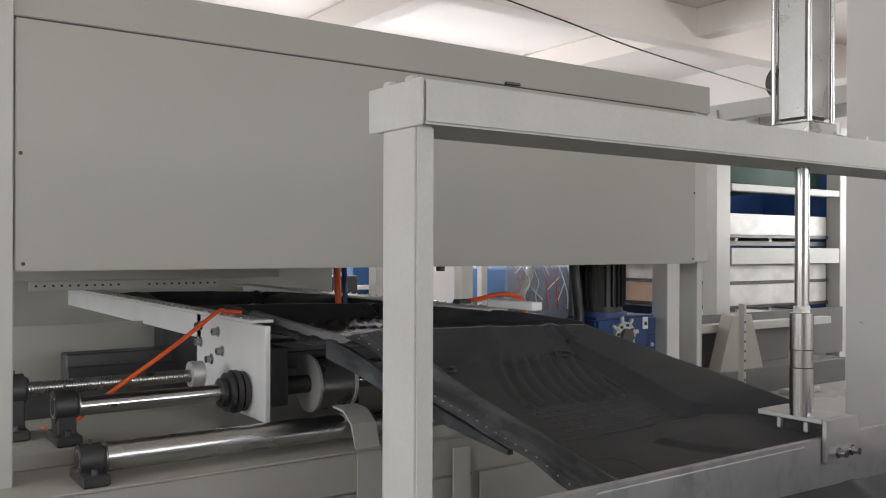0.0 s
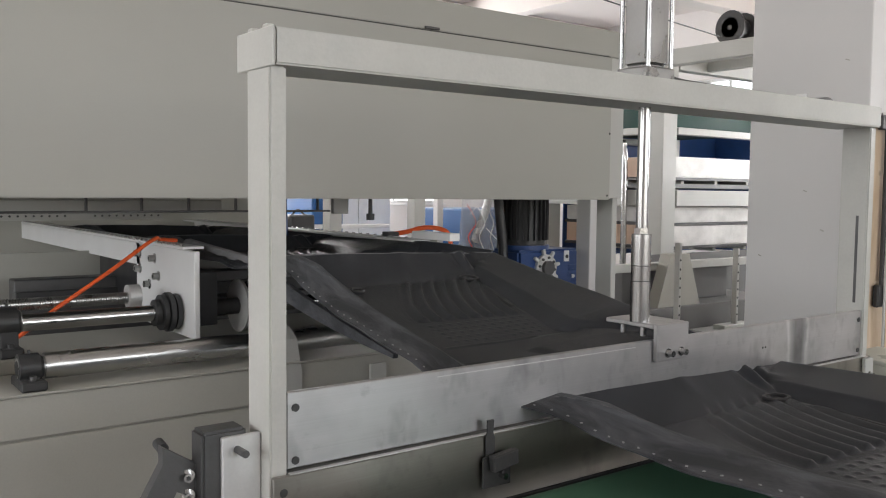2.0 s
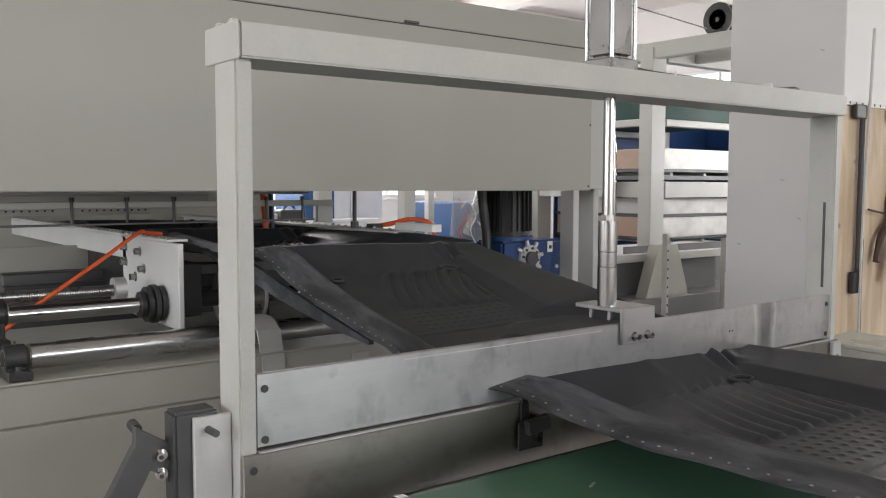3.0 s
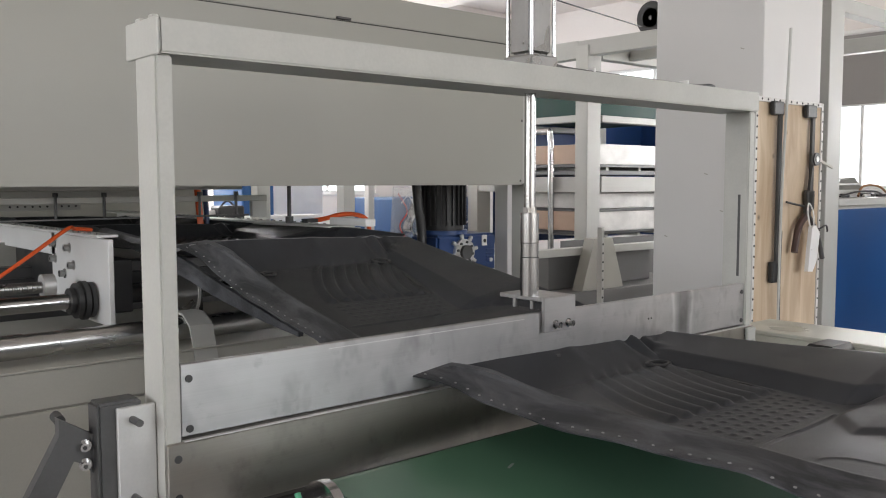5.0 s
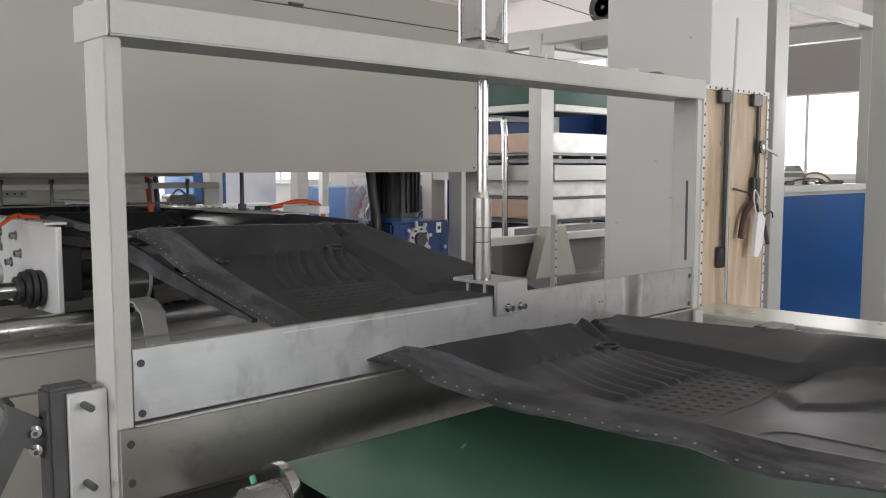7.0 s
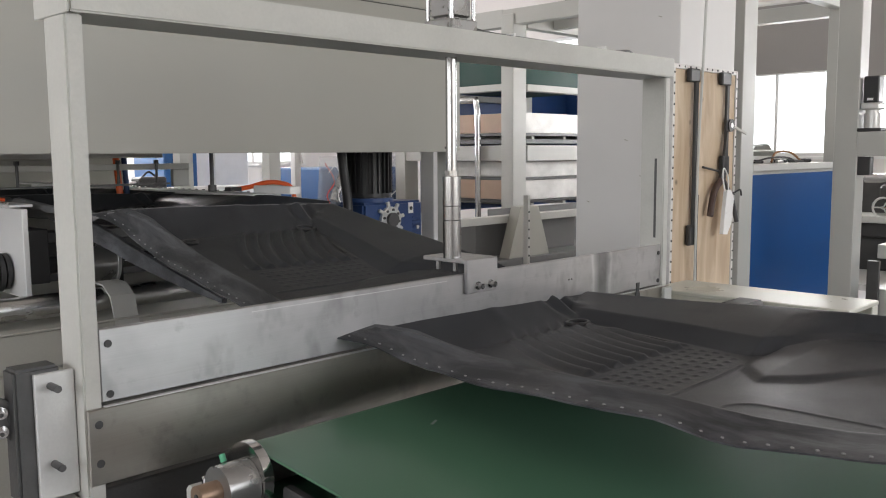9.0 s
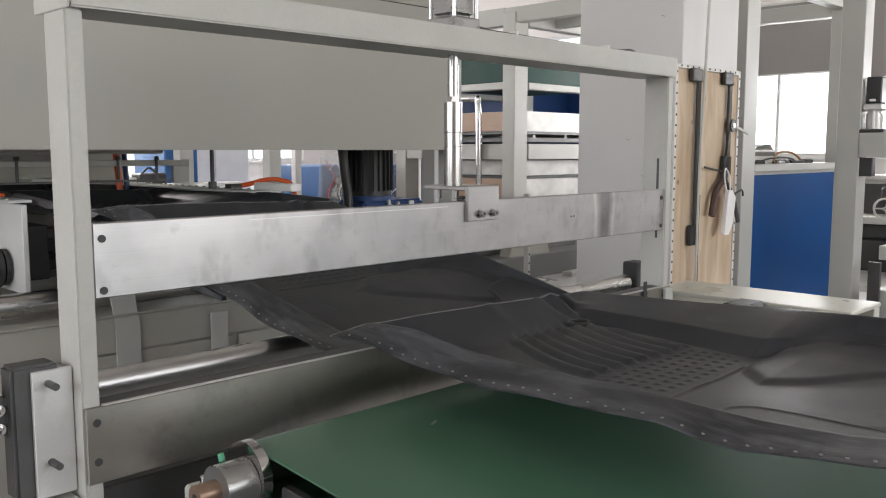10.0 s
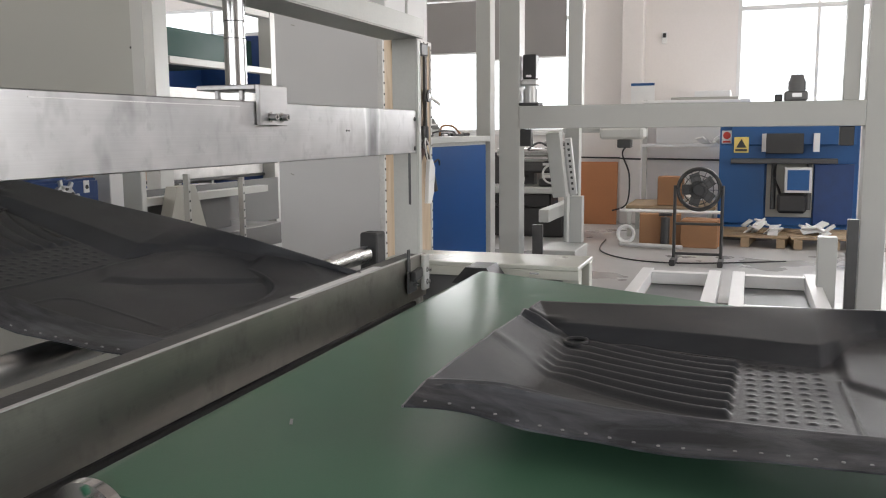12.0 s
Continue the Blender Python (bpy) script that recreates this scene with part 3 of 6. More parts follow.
# ---- cutting gate ----
gate = thing("cutting_gate", (1.12, 0.08, 0), "light grey painted steel cutting gate across the conveyor line", "cutting machine")
part("top_beam", box(B(), 0.004, 2.25, 0.0, 0.156, 1.66, 1.729, 0.004, 2), GATE, gate)
part("end_cap", box(B(), -0.002, 0.0036, -0.0015, 0.1575, 1.657, 1.731, 0.002), GATE, gate)
for y in (0.035, 0.10):
    part("lug", box(B(), 0.004, 0.02, y, y + 0.022, 1.728, 1.74, 0.003), GATE, gate)
for x0, x1 in ((0.0, 0.036), (2.214, 2.25)):
    p = part("post", box(B(), x0, x1, 0.016, 0.116, 0.0, 1.66, 0.004, 2), GATE, gate)
    part("guide_slot", box(B(), x0 - 0.0006 if x0 > 1 else x1 - 0.002, x0 + 0.002 if x0 > 1 else x1 + 0.0006, 0.046, 0.056, 1.06, 1.36, 0.0), DARK_STEEL, p)
lp = part("lower_plate", box(B(), 0.0, 2.25, 0.004, 0.0155, 0.720, 0.878, 0.002), PLATE, gate, "stained bare steel lower plate")
for x, z in ((0.022, 0.846), (0.022, 0.765), (2.2, 0.846), (2.2, 0.765)):
    bm = B()
    rod(bm, (x, 0.0035, z), (x, 0.0065, z), 0.0085, 18)
    part("screw_hole", bm, BLACK_IRON, lp)
# ledge coloured dark for the shade beneath the mat
part("ledge", box(B(), 0.038, 2.212, 0.016, 0.075, 0.868, 0.8775, 0.002), DARK_STEEL, gate)
part("top_edge", box(B(), 0.0365, 2.2135, 0.0035, 0.016, 0.8785, 0.8805, 0), ALU, gate, "bright sheared top edge")
part("slide_sheet", box(B(), 1.30, 1.86, 0.017, 0.045, 0.8785, 0.8815, 0), WHITE, gate, "white slide sheet behind the plate")
# beam coloured black to paint the shaded gap between plate and belt
part("under_beam", box(B(), 0.0365, 2.2135, 0.03, 0.11, 0.60, 0.70, 0.004), BLACK_IRON, gate)
# guide bracket at the far end of the plate
br = part("end_bracket", box(B(), 2.19, 2.243, -0.012, 0.003, 0.745, 0.875, 0.003), FRAME, gate)
for z in (0.775, 0.82):
    bolt(br, (2.216, -0.012, z), (0, -1, 0), 0.007, 0.016)
part("guide_strip", box(B(), 2.251, 2.262, 0.03, 0.06, 1.0, 1.6, 0.002), CHROME, gate)
# air cylinder on the beam
cy = part("cylinder", box(B(), 1.088, 1.178, 0.037, 0.127, 1.762, 2.46, 0.012, 3), TURNED, gate, "bare aluminium square air cylinder")
part("cylinder_base", box(B(), 1.078, 1.188, 0.027, 0.137, 1.7295, 1.762, 0.004), TURNED, gate)
part("cylinder_head", box(B(), 1.078, 1.188, 0.027, 0.137, 2.4605, 2.52, 0.004), FRAME, gate)
for x in (1.087, 1.179):
    for y in (0.036, 0.128):
        part("tie_rod", rod(B(), (x, y, 1.76), (x, y, 2.465), 0.006, 14), PISTON, cy)
part("air_fitting", rod(B(), (1.188, 0.07, 1.746), (1.215, 0.07, 1.744), 0.010, 12), BRASS, gate, "brass air fitting")
part("air_hose", tube(B(), [(1.21, 0.07, 1.744), (1.30, 0.08, 1.739), (1.5, 0.1, 1.741), (1.75, 0.09, 1.738), (2.0, 0.11, 1.742), (2.12, 0.12, 1.752), (2.2, 0.16, 1.74), (2.24, 0.24, 1.70)], 0.009, 10), DARK_STEEL, gate)
for x in (1.42, 1.92):
    part("hose_clip", box(B(), x, x + 0.008, 0.085, 0.12, 1.7285, 1.756, 0.001), WHITE, gate)
# side mount of the near post
part("mount_plate", box(B(), -0.080, -0.001, 0.055, 0.066, 0.70, 0.958, 0.002), ALU, gate, "bare aluminium mounting plate")
mb = part("mount_block", box(B(), -0.115, -0.025, 0.0665, 0.125, 0.70, 0.97, 0.006, 2), DARK_STEEL, gate, "dark burnished steel mounting block")
for z in (0.932, 0.772):
    part("stud", rod(B(), (-0.05, 0.056, z), (-0.05, 0.015, z), 0.0075, 14), DARK_STEEL, mb)
bm = B()
prism(bm, [(-0.178, 0.946), (-0.115, 0.905), (-0.115, 0.838), (-0.152, 0.856), (-0.29, 0.60), (-0.352, 0.60), (-0.178, 0.912)], 1, 0.10, 0.126)
arm = part("brace_arm", bm, DARK_STEEL, gate, "dark grey bent steel brace arm")
part("arm_pad", box(B(), -0.118, -0.096, 0.096, 0.13, 0.825, 0.905, 0.003), BLACK_IRON, arm)
for z in (0.884, 0.846):
    bolt(arm, (-0.13, 0.10, z), (-0.3, -1, 0), 0.0085, 0.018)
part("arm_pin", rod(B(), (-0.168, 0.126, 0.935), (-0.168, 0.155, 0.94), 0.011, 14), BLACK_IRON, arm)
part("foot_shelf", box(B(), -0.35, -0.002, -0.06, 0.13, 0.655, 0.69, 0.005), GATE, gate)

# ---- moving blade ----
blade = thing("guillotine", (1.12, 0.03, 0.885), "bright stained steel guillotine blade with its piston rod", "blade")
bl = part("blade_plate", box(B(), 0.0375, 2.2125, 0.022, 0.034, 0.884, 1.037, 0.0025), BLADE, blade)
for x in (0.056, 2.195):
    for z in (1.005, 0.9):
        part("screw_hole", rod(B(), (x, 0.0195, z), (x, 0.0228, z), 0.008, 18), BLACK_IRON, bl)
for x in (1.63, 1.645):
    part("screw_hole", rod(B(), (x, 0.0205, 0.965), (x, 0.0225, 0.965), 0.003, 10), BLACK_IRON, bl)
part("wear_line", box(B(), 0.40, 1.05, 0.0212, 0.0222, 1.0225, 1.0245, 0), ALU, bl)
bk = part("bracket", box(B(), 1.118, 1.253, 0.008, 0.021, 0.978, 1.078, 0.002), BLADE, blade, "bare steel angle bracket")
part("bracket_shelf", box(B(), 1.118, 1.253, 0.0212, 0.19, 1.066, 1.0785, 0.002), BLADE, bk)
for i, y in enumerate((0.06, 0.13)):
    part("gusset", box(B(), 1.124, 1.136, y, y + 0.012, 1.04, 1.066, 0.002), BLADE, bk)
for x in (1.165, 1.22):
    bolt(bk, (x, 0.008, 0.999), (0, -1, 0), 0.0085, 0.02)
part("piston_rod", rod(B(), (1.133, 0.082, 1.335), (1.133, 0.082, 1.95), 0.0165, 28), PISTON, blade)
bm = B()
rod(bm, (1.133, 0.082, 1.0785), (1.133, 0.082, 1.19), 0.027, 28)
rod(bm, (1.133, 0.082, 1.191), (1.133, 0.082, 1.232), 0.026, 28)
rod(bm, (1.133, 0.082, 1.233), (1.133, 0.082, 1.318), 0.027, 28)
part("rod_coupling", bm, PISTON, blade)
part("lock_nut", rod(B(), (1.133, 0.082, 1.319), (1.133, 0.082, 1.335), 0.021, 6), CHROME, blade)
part("groove", rod(B(), (1.133, 0.082, 1.1895), (1.133, 0.082, 1.1915), 0.0274, 28), BLACK_IRON, blade)
part("groove", rod(B(), (1.133, 0.082, 1.2315), (1.133, 0.082, 1.2335), 0.0274, 28), BLACK_IRON, blade)

# ---- travelling knife ----
knife = thing("knife_carriage", (0.11, -0.01, 0.80), "dark steel travelling knife on a small carriage before the plate", "knife")
part("knife_blade", prism(B(), [(0.098, 0.835), (0.122, 0.835), (0.122, 0.872), (0.117, 0.885), (0.119, 0.913), (0.101, 0.913), (0.101, 0.885), (0.097, 0.872)], 1, -0.004, 0.001), BLACK_IRON, knife)
part("carriage", prism(B(), [(0.085, 0.76), (0.165, 0.76), (0.165, 0.80), (0.11, 0.836), (0.085, 0.83)], 1, -0.010, -0.0045), BLACK_IRON, knife)
part("clamp_pad", rbox(B(), (0.135, -0.022, 0.822), (0.075, 0.02, 0.036), (0, -7, 0), 0.003), BLACK_IRON, knife)
part("clamp_screw", rod(B(), (0.135, -0.011, 0.785), (0.135, -0.03, 0.785), 0.007, 14), CHROME, knife)
part("stem", rod(B(), (0.135, -0.02, 0.804), (0.135, -0.02, 0.79), 0.004, 10), BLACK_IRON, knife)

# ---- support rollers ----


def pillow_block(x, y, z, r, base, group):
    """Cast bearing housing: foot, ring and screws; axis along x."""
    b = thing("bearing_block", (x, y, base), "black cast iron pillow block bearing bolted to the machine bed", "bearing", group)
    part("foot", box(B(), x - 0.042, x + 0.042, y - 0.085, y + 0.085, base, base + 0.035, 0.006), BLACK_IRON, b)
    bm = B()
    rod(bm, (x - 0.036, y, z), (x + 0.03, y, z), r * 1.35, 28)
    rod(bm, (x + 0.03, y, z), (x + 0.042, y, z), r * 1.2, 28, r)
    box(bm, x - 0.032, x + 0.03, y - r * 1.1, y + r * 1.1, base + 0.03, z, 0.004)
    part("housing", bm, BLACK_IRON, b)
    part("race", rod(B(), (x - 0.0375, y, z), (x + 0.046, y, z), r * 0.98, 24), TURNED, b)
    part("bore", rod(B(), (x - 0.0385, y, z), (x - 0.0378, y, z), r * 0.72, 20), BLACK_PLASTIC, b)
    part("grease_nipple", rod(B(), (x, y, z + r * 1.3), (x, y, z + r * 1.3 + 0.014), 0.005, 8), DARK_STEEL, b)
    for dy in (-0.062, 0.062):
        bolt(b, (x, y + dy, base + 0.035), (0, 0, 1), 0.011, 0.016, DARK_STEEL)
    return b


gr = thing("gate_roller", (1.15, 0.22, 0.8), "polished steel guide roller behind the cutting gate", "roller")
part("tube", rod(B(), (0.10, 0.38, 0.819), (2.52, 0.38, 0.819), 0.036, 40), ROLLER, gr)
part("shaft", rod(B(), (2.52, 0.38, 0.819), (2.62, 0.38, 0.819), 0.016, 20), CHROME, gr)
part("bearing", box(B(), 2.56, 2.65, 0.34, 0.42, 0.70, 0.905, 0.006), BLACK_IRON, gr, "black cast bearing housing")
part("bearing_stand", box(B(), 2.56, 2.65, 0.34, 0.42, 0.0, 0.6995, 0.004), FRAME, gr)
part("end_stand", box(B(), 0.055, 0.10, 0.34, 0.42, 0.0, 0.85, 0.004), FRAME, gr)
fr = thing("bed_roller", (1.0, 1.72, 0.8), "polished steel roller along the machine bed", "roller")
part("tube", rod(B(), (-0.035, 1.72, 0.812), (2.35, 1.72, 0.812), 0.046, 44), ROLLER, fr)
part("shaft", rod(B(), (-0.1, 1.72, 0.812), (-0.03, 1.72, 0.812), 0.02, 20), DARK_STEEL, fr)
pillow_block(-0.085, 1.70, 0.815, 0.036, 0.7455, "bed bearings")
pillow_block(-0.085, 2.06, 0.925, 0.042, 0.80, "bed bearings")
sh = thing("slide_shaft", (0.25, 2.06, 0.9), "chromed guide shaft carrying the chain rail plate", "shaft")
part("bar", rod(B(), (-0.1, 2.06, 0.918), (1.95, 2.06, 0.918), 0.033, 36), CHROME, sh)
bm = B()
for i, (a, r) in enumerate(((0.462, 0.055), (0.487, 0.074), (0.512, 0.082), (0.54, 0.075))):
    rod(bm, (a, 2.06, 0.918), (a + 0.019, 2.06, 0.918), r, 30)
part("bush", bm, BLACK_IRON, sh, "black flanged linear bush")
part("keyway", box(B(), 0.06, 0.08, 2.024, 2.03, 0.914, 0.922, 0.001), BLACK_IRON, sh)
dr = thing("drive_drum", (0.84, 2.0, 0.9), "turned steel drum on the guide shaft", "drum")
part("rim", rod(B(), (0.812, 2.0, 0.932), (0.955, 2.0, 0.932), 0.108, 44), TURNED, dr)
part("lip", rod(B(), (0.955, 2.0, 0.932), (0.968, 2.0, 0.932), 0.113, 44), ALU, dr)
part("flange", rod(B(), (0.80, 2.0, 0.932), (0.8115, 2.0, 0.932), 0.113, 44), ALU, dr)
part("hub", rod(B(), (0.69, 2.0, 0.932), (0.80, 2.0, 0.932), 0.035, 26), BLACK_IRON, dr)
part("mounting", box(B(), 0.97, 1.01, 1.96, 2.04, 0.7455, 0.96, 0.005), BLACK_IRON, dr)
sc = thing("lead_screw", (0.1, 2.24, 0.9), "threaded steel width adjusting screw", "screw")
bm = B()
rod(bm, (-0.2, 2.24, 0.965), (0.42, 2.24, 0.965), 0.021, 18)
for i in range(62):
    rod(bm, (-0.19 + i * 0.0098, 2.24, 0.965), (-0.1855 + i * 0.0098, 2.24, 0.965), 0.0255, 16)
part("thread", bm, TURNED, sc)
part("nut", rod(B(), (0.41, 2.24, 0.97), (0.46, 2.24, 0.97), 0.05, 26), ALU, sc)
part("stub", rod(B(), (-0.26, 2.24, 0.965), (-0.2, 2.24, 0.965), 0.017, 16), DARK_STEEL, sc)
pillow_block(-0.215, 2.24, 0.965, 0.042, 0.80, "bed bearings")

# ---- forming machine ----
fm = thing("forming_machine", (1.35, 3.0, 0), "large warm grey painted sheet forming machine with a flat front cover", "machine")
cv = part("front_cover", box(B(), -0.285, 2.862, 1.772, 1.786, 1.392, 2.158, 0.004, 2), PANEL, fm)
for x, z in ((-0.262, 1.415), (2.84, 1.415), (-0.27, 1.75), (2.85, 1.75)):
    part("screw", rod(B(), (x, 1.7705, z), (x, 1.7735, z), 0.006, 12), BLACK_IRON, cv)
part("hood", box(B(), -0.34, 2.995, 1.789, 2.4, 2.165, 2.305, 0.004, 2), PANEL, fm)
part("clip", box(B(), 1.62, 1.70, 1.775, 1.7885, 2.168, 2.18, 0.002), DARK_STEEL, fm)
part("seam", box(B(), -0.3, 2.86, 1.7875, 1.80, 2.1575, 2.166, 0), BLACK_IRON, fm)
part("cover_backing", box(B(), -0.33, 2.992, 1.80, 1.83, 1.40, 2.164, 0.003), FRAME, fm)
part("motor_screen", box(B(), 2.74, 3.10, 2.56, 2.575, 0.70, 1.62, 0.003), DARK_PAINT, fm)
part("corner_post", box(B(), 2.95, 2.99, 1.83, 1.95, 0.0, 2.16, 0.004), FRAME, fm)
part("corner_post", box(B(), -0.345, -0.289, 1.77, 1.93, 0.0, 2.70, 0.004), FRAME, fm)
part("rear_screen", box(B(), -0.30, 2.55, 5.10, 5.12, 0.30, 2.21, 0.003), BED, fm)
part("roof", box(B(), -0.33, 2.99, 2.41, 5.2, 2.22, 2.30, 0.004), PANEL, fm)
part("side_cover", box(B(), 2.96, 2.985, 1.96, 5.2, 1.45, 2.215, 0.003), PANEL, fm)
part("side_cover", box(B(), -0.33, -0.31, 1.96, 5.2, 1.40, 2.215, 0.003), PANEL, fm)
part("bearing_riser", box(B(), -0.27, -0.035, 1.95, 2.34, 0.7455, 0.7995, 0.004), BED, fm)
part("rear_post", box(B(), -0.33, -0.25, 4.9, 4.98, 0.0, 1.40, 0.004), FRAME, fm)
part("back_channel", box(B(), -0.28, 1.30, 3.36, 3.379, 1.302, 1.362, 0.004), FRAME, fm)
dr_rail = part("drilled_rail", box(B(), 0.03, 0.96, 3.38, 3.399, 1.255, 1.30, 0.002), FRAME, fm)
for k in range(24):
    if k not in (11, 12, 13):
        part("hole", rod(B(), (0.06 + k * 0.038, 3.3785, 1.278), (0.06 + k * 0.038, 3.381, 1.278), 0.006, 8), BLACK_IRON, dr_rail)
bed = part("bed", box(B(), -0.6, 2.6, 1.625, 1.64, 0.02, 0.737, 0.004), BED, fm)
part("bed_top", box(B(), -0.6, 2.6, 1.60, 2.84, 0.7375, 0.745, 0.002), BED, bed)
for x0, x1 in ((-0.6, 1.33), (1.36, 2.6)):
    part("bed_cover", box(B(), x0, x1, 1.612, 1.6235, 0.02, 0.585, 0.003), BED, bed)
part("bed_cover", box(B(), -0.6, 2.6, 1.612, 1.6235, 0.593, 0.735, 0.003), BED, bed)
part("strap", prism(B(), [(1.60, 0.05), (1.60, 0.70), (1.645, 0.83), (1.71, 0.871), (1.79, 0.875), (1.79, 0.868), (1.712, 0.863), (1.653, 0.825), (1.607, 0.70), (1.607, 0.05)], 0, 0.80, 0.90), FRAME, fm, "bent grey sheet guard over the roller")
part("strap", prism(B(), [(1.59, 0.05), (1.59, 0.70), (1.597, 0.70), (1.597, 0.05)], 0, 1.215, 1.295), FRAME, fm)
part("inner_beam", box(B(), -0.3, 2.6, 2.9, 3.0, 0.70, 0.86, 0.004), DARK_STEEL, fm)
part("inner_wall", box(B(), -0.3, 2.9, 3.4, 3.42, 0.0, 1.09, 0.003), BED, fm)
# three dark boxes added to paint in the shade under the mats
part("dark_filler", box(B(), 0.592, 0.68, 1.92, 3.3, 0.87, 1.09, 0.004), BLACK_PLASTIC, fm, "black box filling in the darkness under the mats")
part("dark_inner_box", box(B(), 0.12, 2.2, 3.02, 3.14, 0.86, 0.985, 0.006), DARK_STEEL, fm)
part("drive_cover", box(B(), 0.12, 2.2, 2.985, 3.0195, 0.86, 0.93, 0.004), BLACK_IRON, fm)
part("drip_tray", box(B(), -0.29, 2.58, 2.86, 3.38, 0.68, 0.70, 0.003), DARK_STEEL, fm)
part("support_post", box(B(), 3.27, 3.48, 2.30, 2.42, 0.0, 1.44, 0.004), WHITE_SHEET, fm)
# side rails with the toothed chain
for x, nm in ((0.565, "chain_rail"), (1.80, "chain_rail")):
    ra = thing(nm, (x, 3.5, 1.1), "bare aluminium chain rail beside the mats", "rail", "chain rails")
    s = 1 if x < 1 else -1
    part("web", box(B(), x, x + 0.02, 2.55, 7.2, 1.075, 1.178, 0.003), RAIL, ra)
    part("top_strip", box(B(), min(x, x + s * 0.09), max(x + 0.02, x + 0.02 + s * 0.07), 2.0, 7.2, 1.1785, 1.19, 0.002), RAIL, ra)
    bm = B()
    for i in range(52):
        rod(bm, (x + 0.012, 2.05 + i * 0.075, 1.19), (x + 0.012, 2.05 + i * 0.075, 1.196), 0.008, 8)
    part("rivets", bm, CHROME, ra, kind="stuff")
    if x < 1:
        pl = part("end_plate", box(B(), 0.565, 0.588, 1.875, 2.60, 0.822, 1.178, 0.003), RAIL, ra, "thick bare aluminium end plate")
        for y, z in ((2.55, 1.13), (2.55, 1.06), (2.35, 1.12), (2.30, 1.045), (2.42, 1.0)):
            bolt(pl, (0.565, y, z), (-1, 0, 0), 0.015, 0.026, TURNED)
    else:
        part("end_plate", box(B(), 1.80, 1.82, 1.80, 2.35, 1.10, 1.178, 0.003), WHITE, ra)
        part("end_block", box(B(), 1.79, 1.85, 1.80, 2.12, 1.191, 1.228, 0.003), WHITE, ra)
ho = thing("air_hose", (0.4, 2.2, 1.1), "bright orange plastic air hose", "hose", "orange air hoses")
part("tube", tube(B(), [(0.66, 2.33, 1.197), (0.585, 2.33, 1.204), (0.53, 2.27, 1.205), (0.33, 2.2, 1.085), (0.12, 2.2, 0.945), (-0.012, 2.2, 0.85), (-0.05, 2.26, 0.815), (-0.06, 2.4, 0.76), (-0.05, 2.6, 0.754)], 0.0085, 10), ORANGE, ho)
ho = thing("air_hose", (1.86, 2.2, 1.1), "bright orange plastic air hose", "hose", "orange air hoses")
part("tube", tube(B(), [(1.86, 2.38, 1.200), (1.92, 2.34, 1.213), (1.98, 2.30, 1.232), (2.05, 2.27, 1.232), (2.11, 2.24, 1.205), (2.15, 2.26, 1.12)], 0.0125, 10), ORANGE, ho)
part("fitting", box(B(), 1.80, 1.87, 2.35, 2.41, 1.19, 1.212, 0.003), BLACK_IRON, ho)
ho = thing("air_hose", (1.2, 3.3, 1.0), "bright orange plastic air hose", "hose", "orange air hoses")
part("tube", tube(B(), [(1.60, 3.3, 1.7), (1.62, 3.3, 1.4), (1.645, 3.32, 1.2), (1.645, 3.3, 1.0)], 0.020, 10), ORANGE, ho)
ho = thing("air_hose", (1.7, 3.3, 1.0), "blue plastic air hose hanging in the machine", "hose")
part("tube", tube(B(), [(1.66, 3.3, 1.7), (1.675, 3.31, 1.4), (1.69, 3.32, 1.2), (1.69, 3.3, 1.0)], 0.016, 10), BLUE_DARK, ho)

# clamping frame that comes down on the sheet
clamp = thing("clamp_frame", (0.7, 2.46, 1.33), "grey steel clamping frame with round hangers over the sheet", "frame")
part("cross_rail", box(B(), -0.28, 1.62, 2.45, 2.49, 1.312, 1.342, 0.003), FRAME, clamp)
part("upper_rail", box(B(), -0.28, 1.50, 2.50, 2.54, 1.372, 1.40, 0.003), FRAME, clamp)
part("drop_plate", box(B(), 1.53, 1.62, 2.455, 2.485, 1.225, 1.3115, 0.003), FRAME, clamp)
part("lower_bar", box(B(), -0.28, 1.50, 2.432, 2.448, 1.236, 1.246, 0.002), DARK_STEEL, clamp)
for x in (0.302, 0.54, 0.757, 0.987, 1.23, 1.43):
    h = part("hanger", rod(B(), (x, 2.44, 1.246), (x, 2.44, 1.362), 0.007, 12), DARK_STEEL, clamp)
    part("nut", rod(B(), (x, 2.44, 1.3425), (x, 2.44, 1.362), 0.012, 6), BLACK_IRON, h)
part("push_rod", rod(B(), (1.745, 2.44, 1.20), (1.745, 2.44, 1.62), 0.011, 14), DARK_STEEL, clamp)
part("rod_foot", rod(B(), (1.745, 2.44, 1.191), (1.745, 2.44, 1.225), 0.022, 14), DARK_STEEL, clamp)
part("tie_bar", box(B(), 1.50, 1.76, 2.50, 2.54, 1.58, 1.62, 0.003), FRAME, clamp)
part("riser", box(B(), 1.46, 1.50, 2.50, 2.54, 1.4005, 1.62, 0.003), FRAME, clamp)

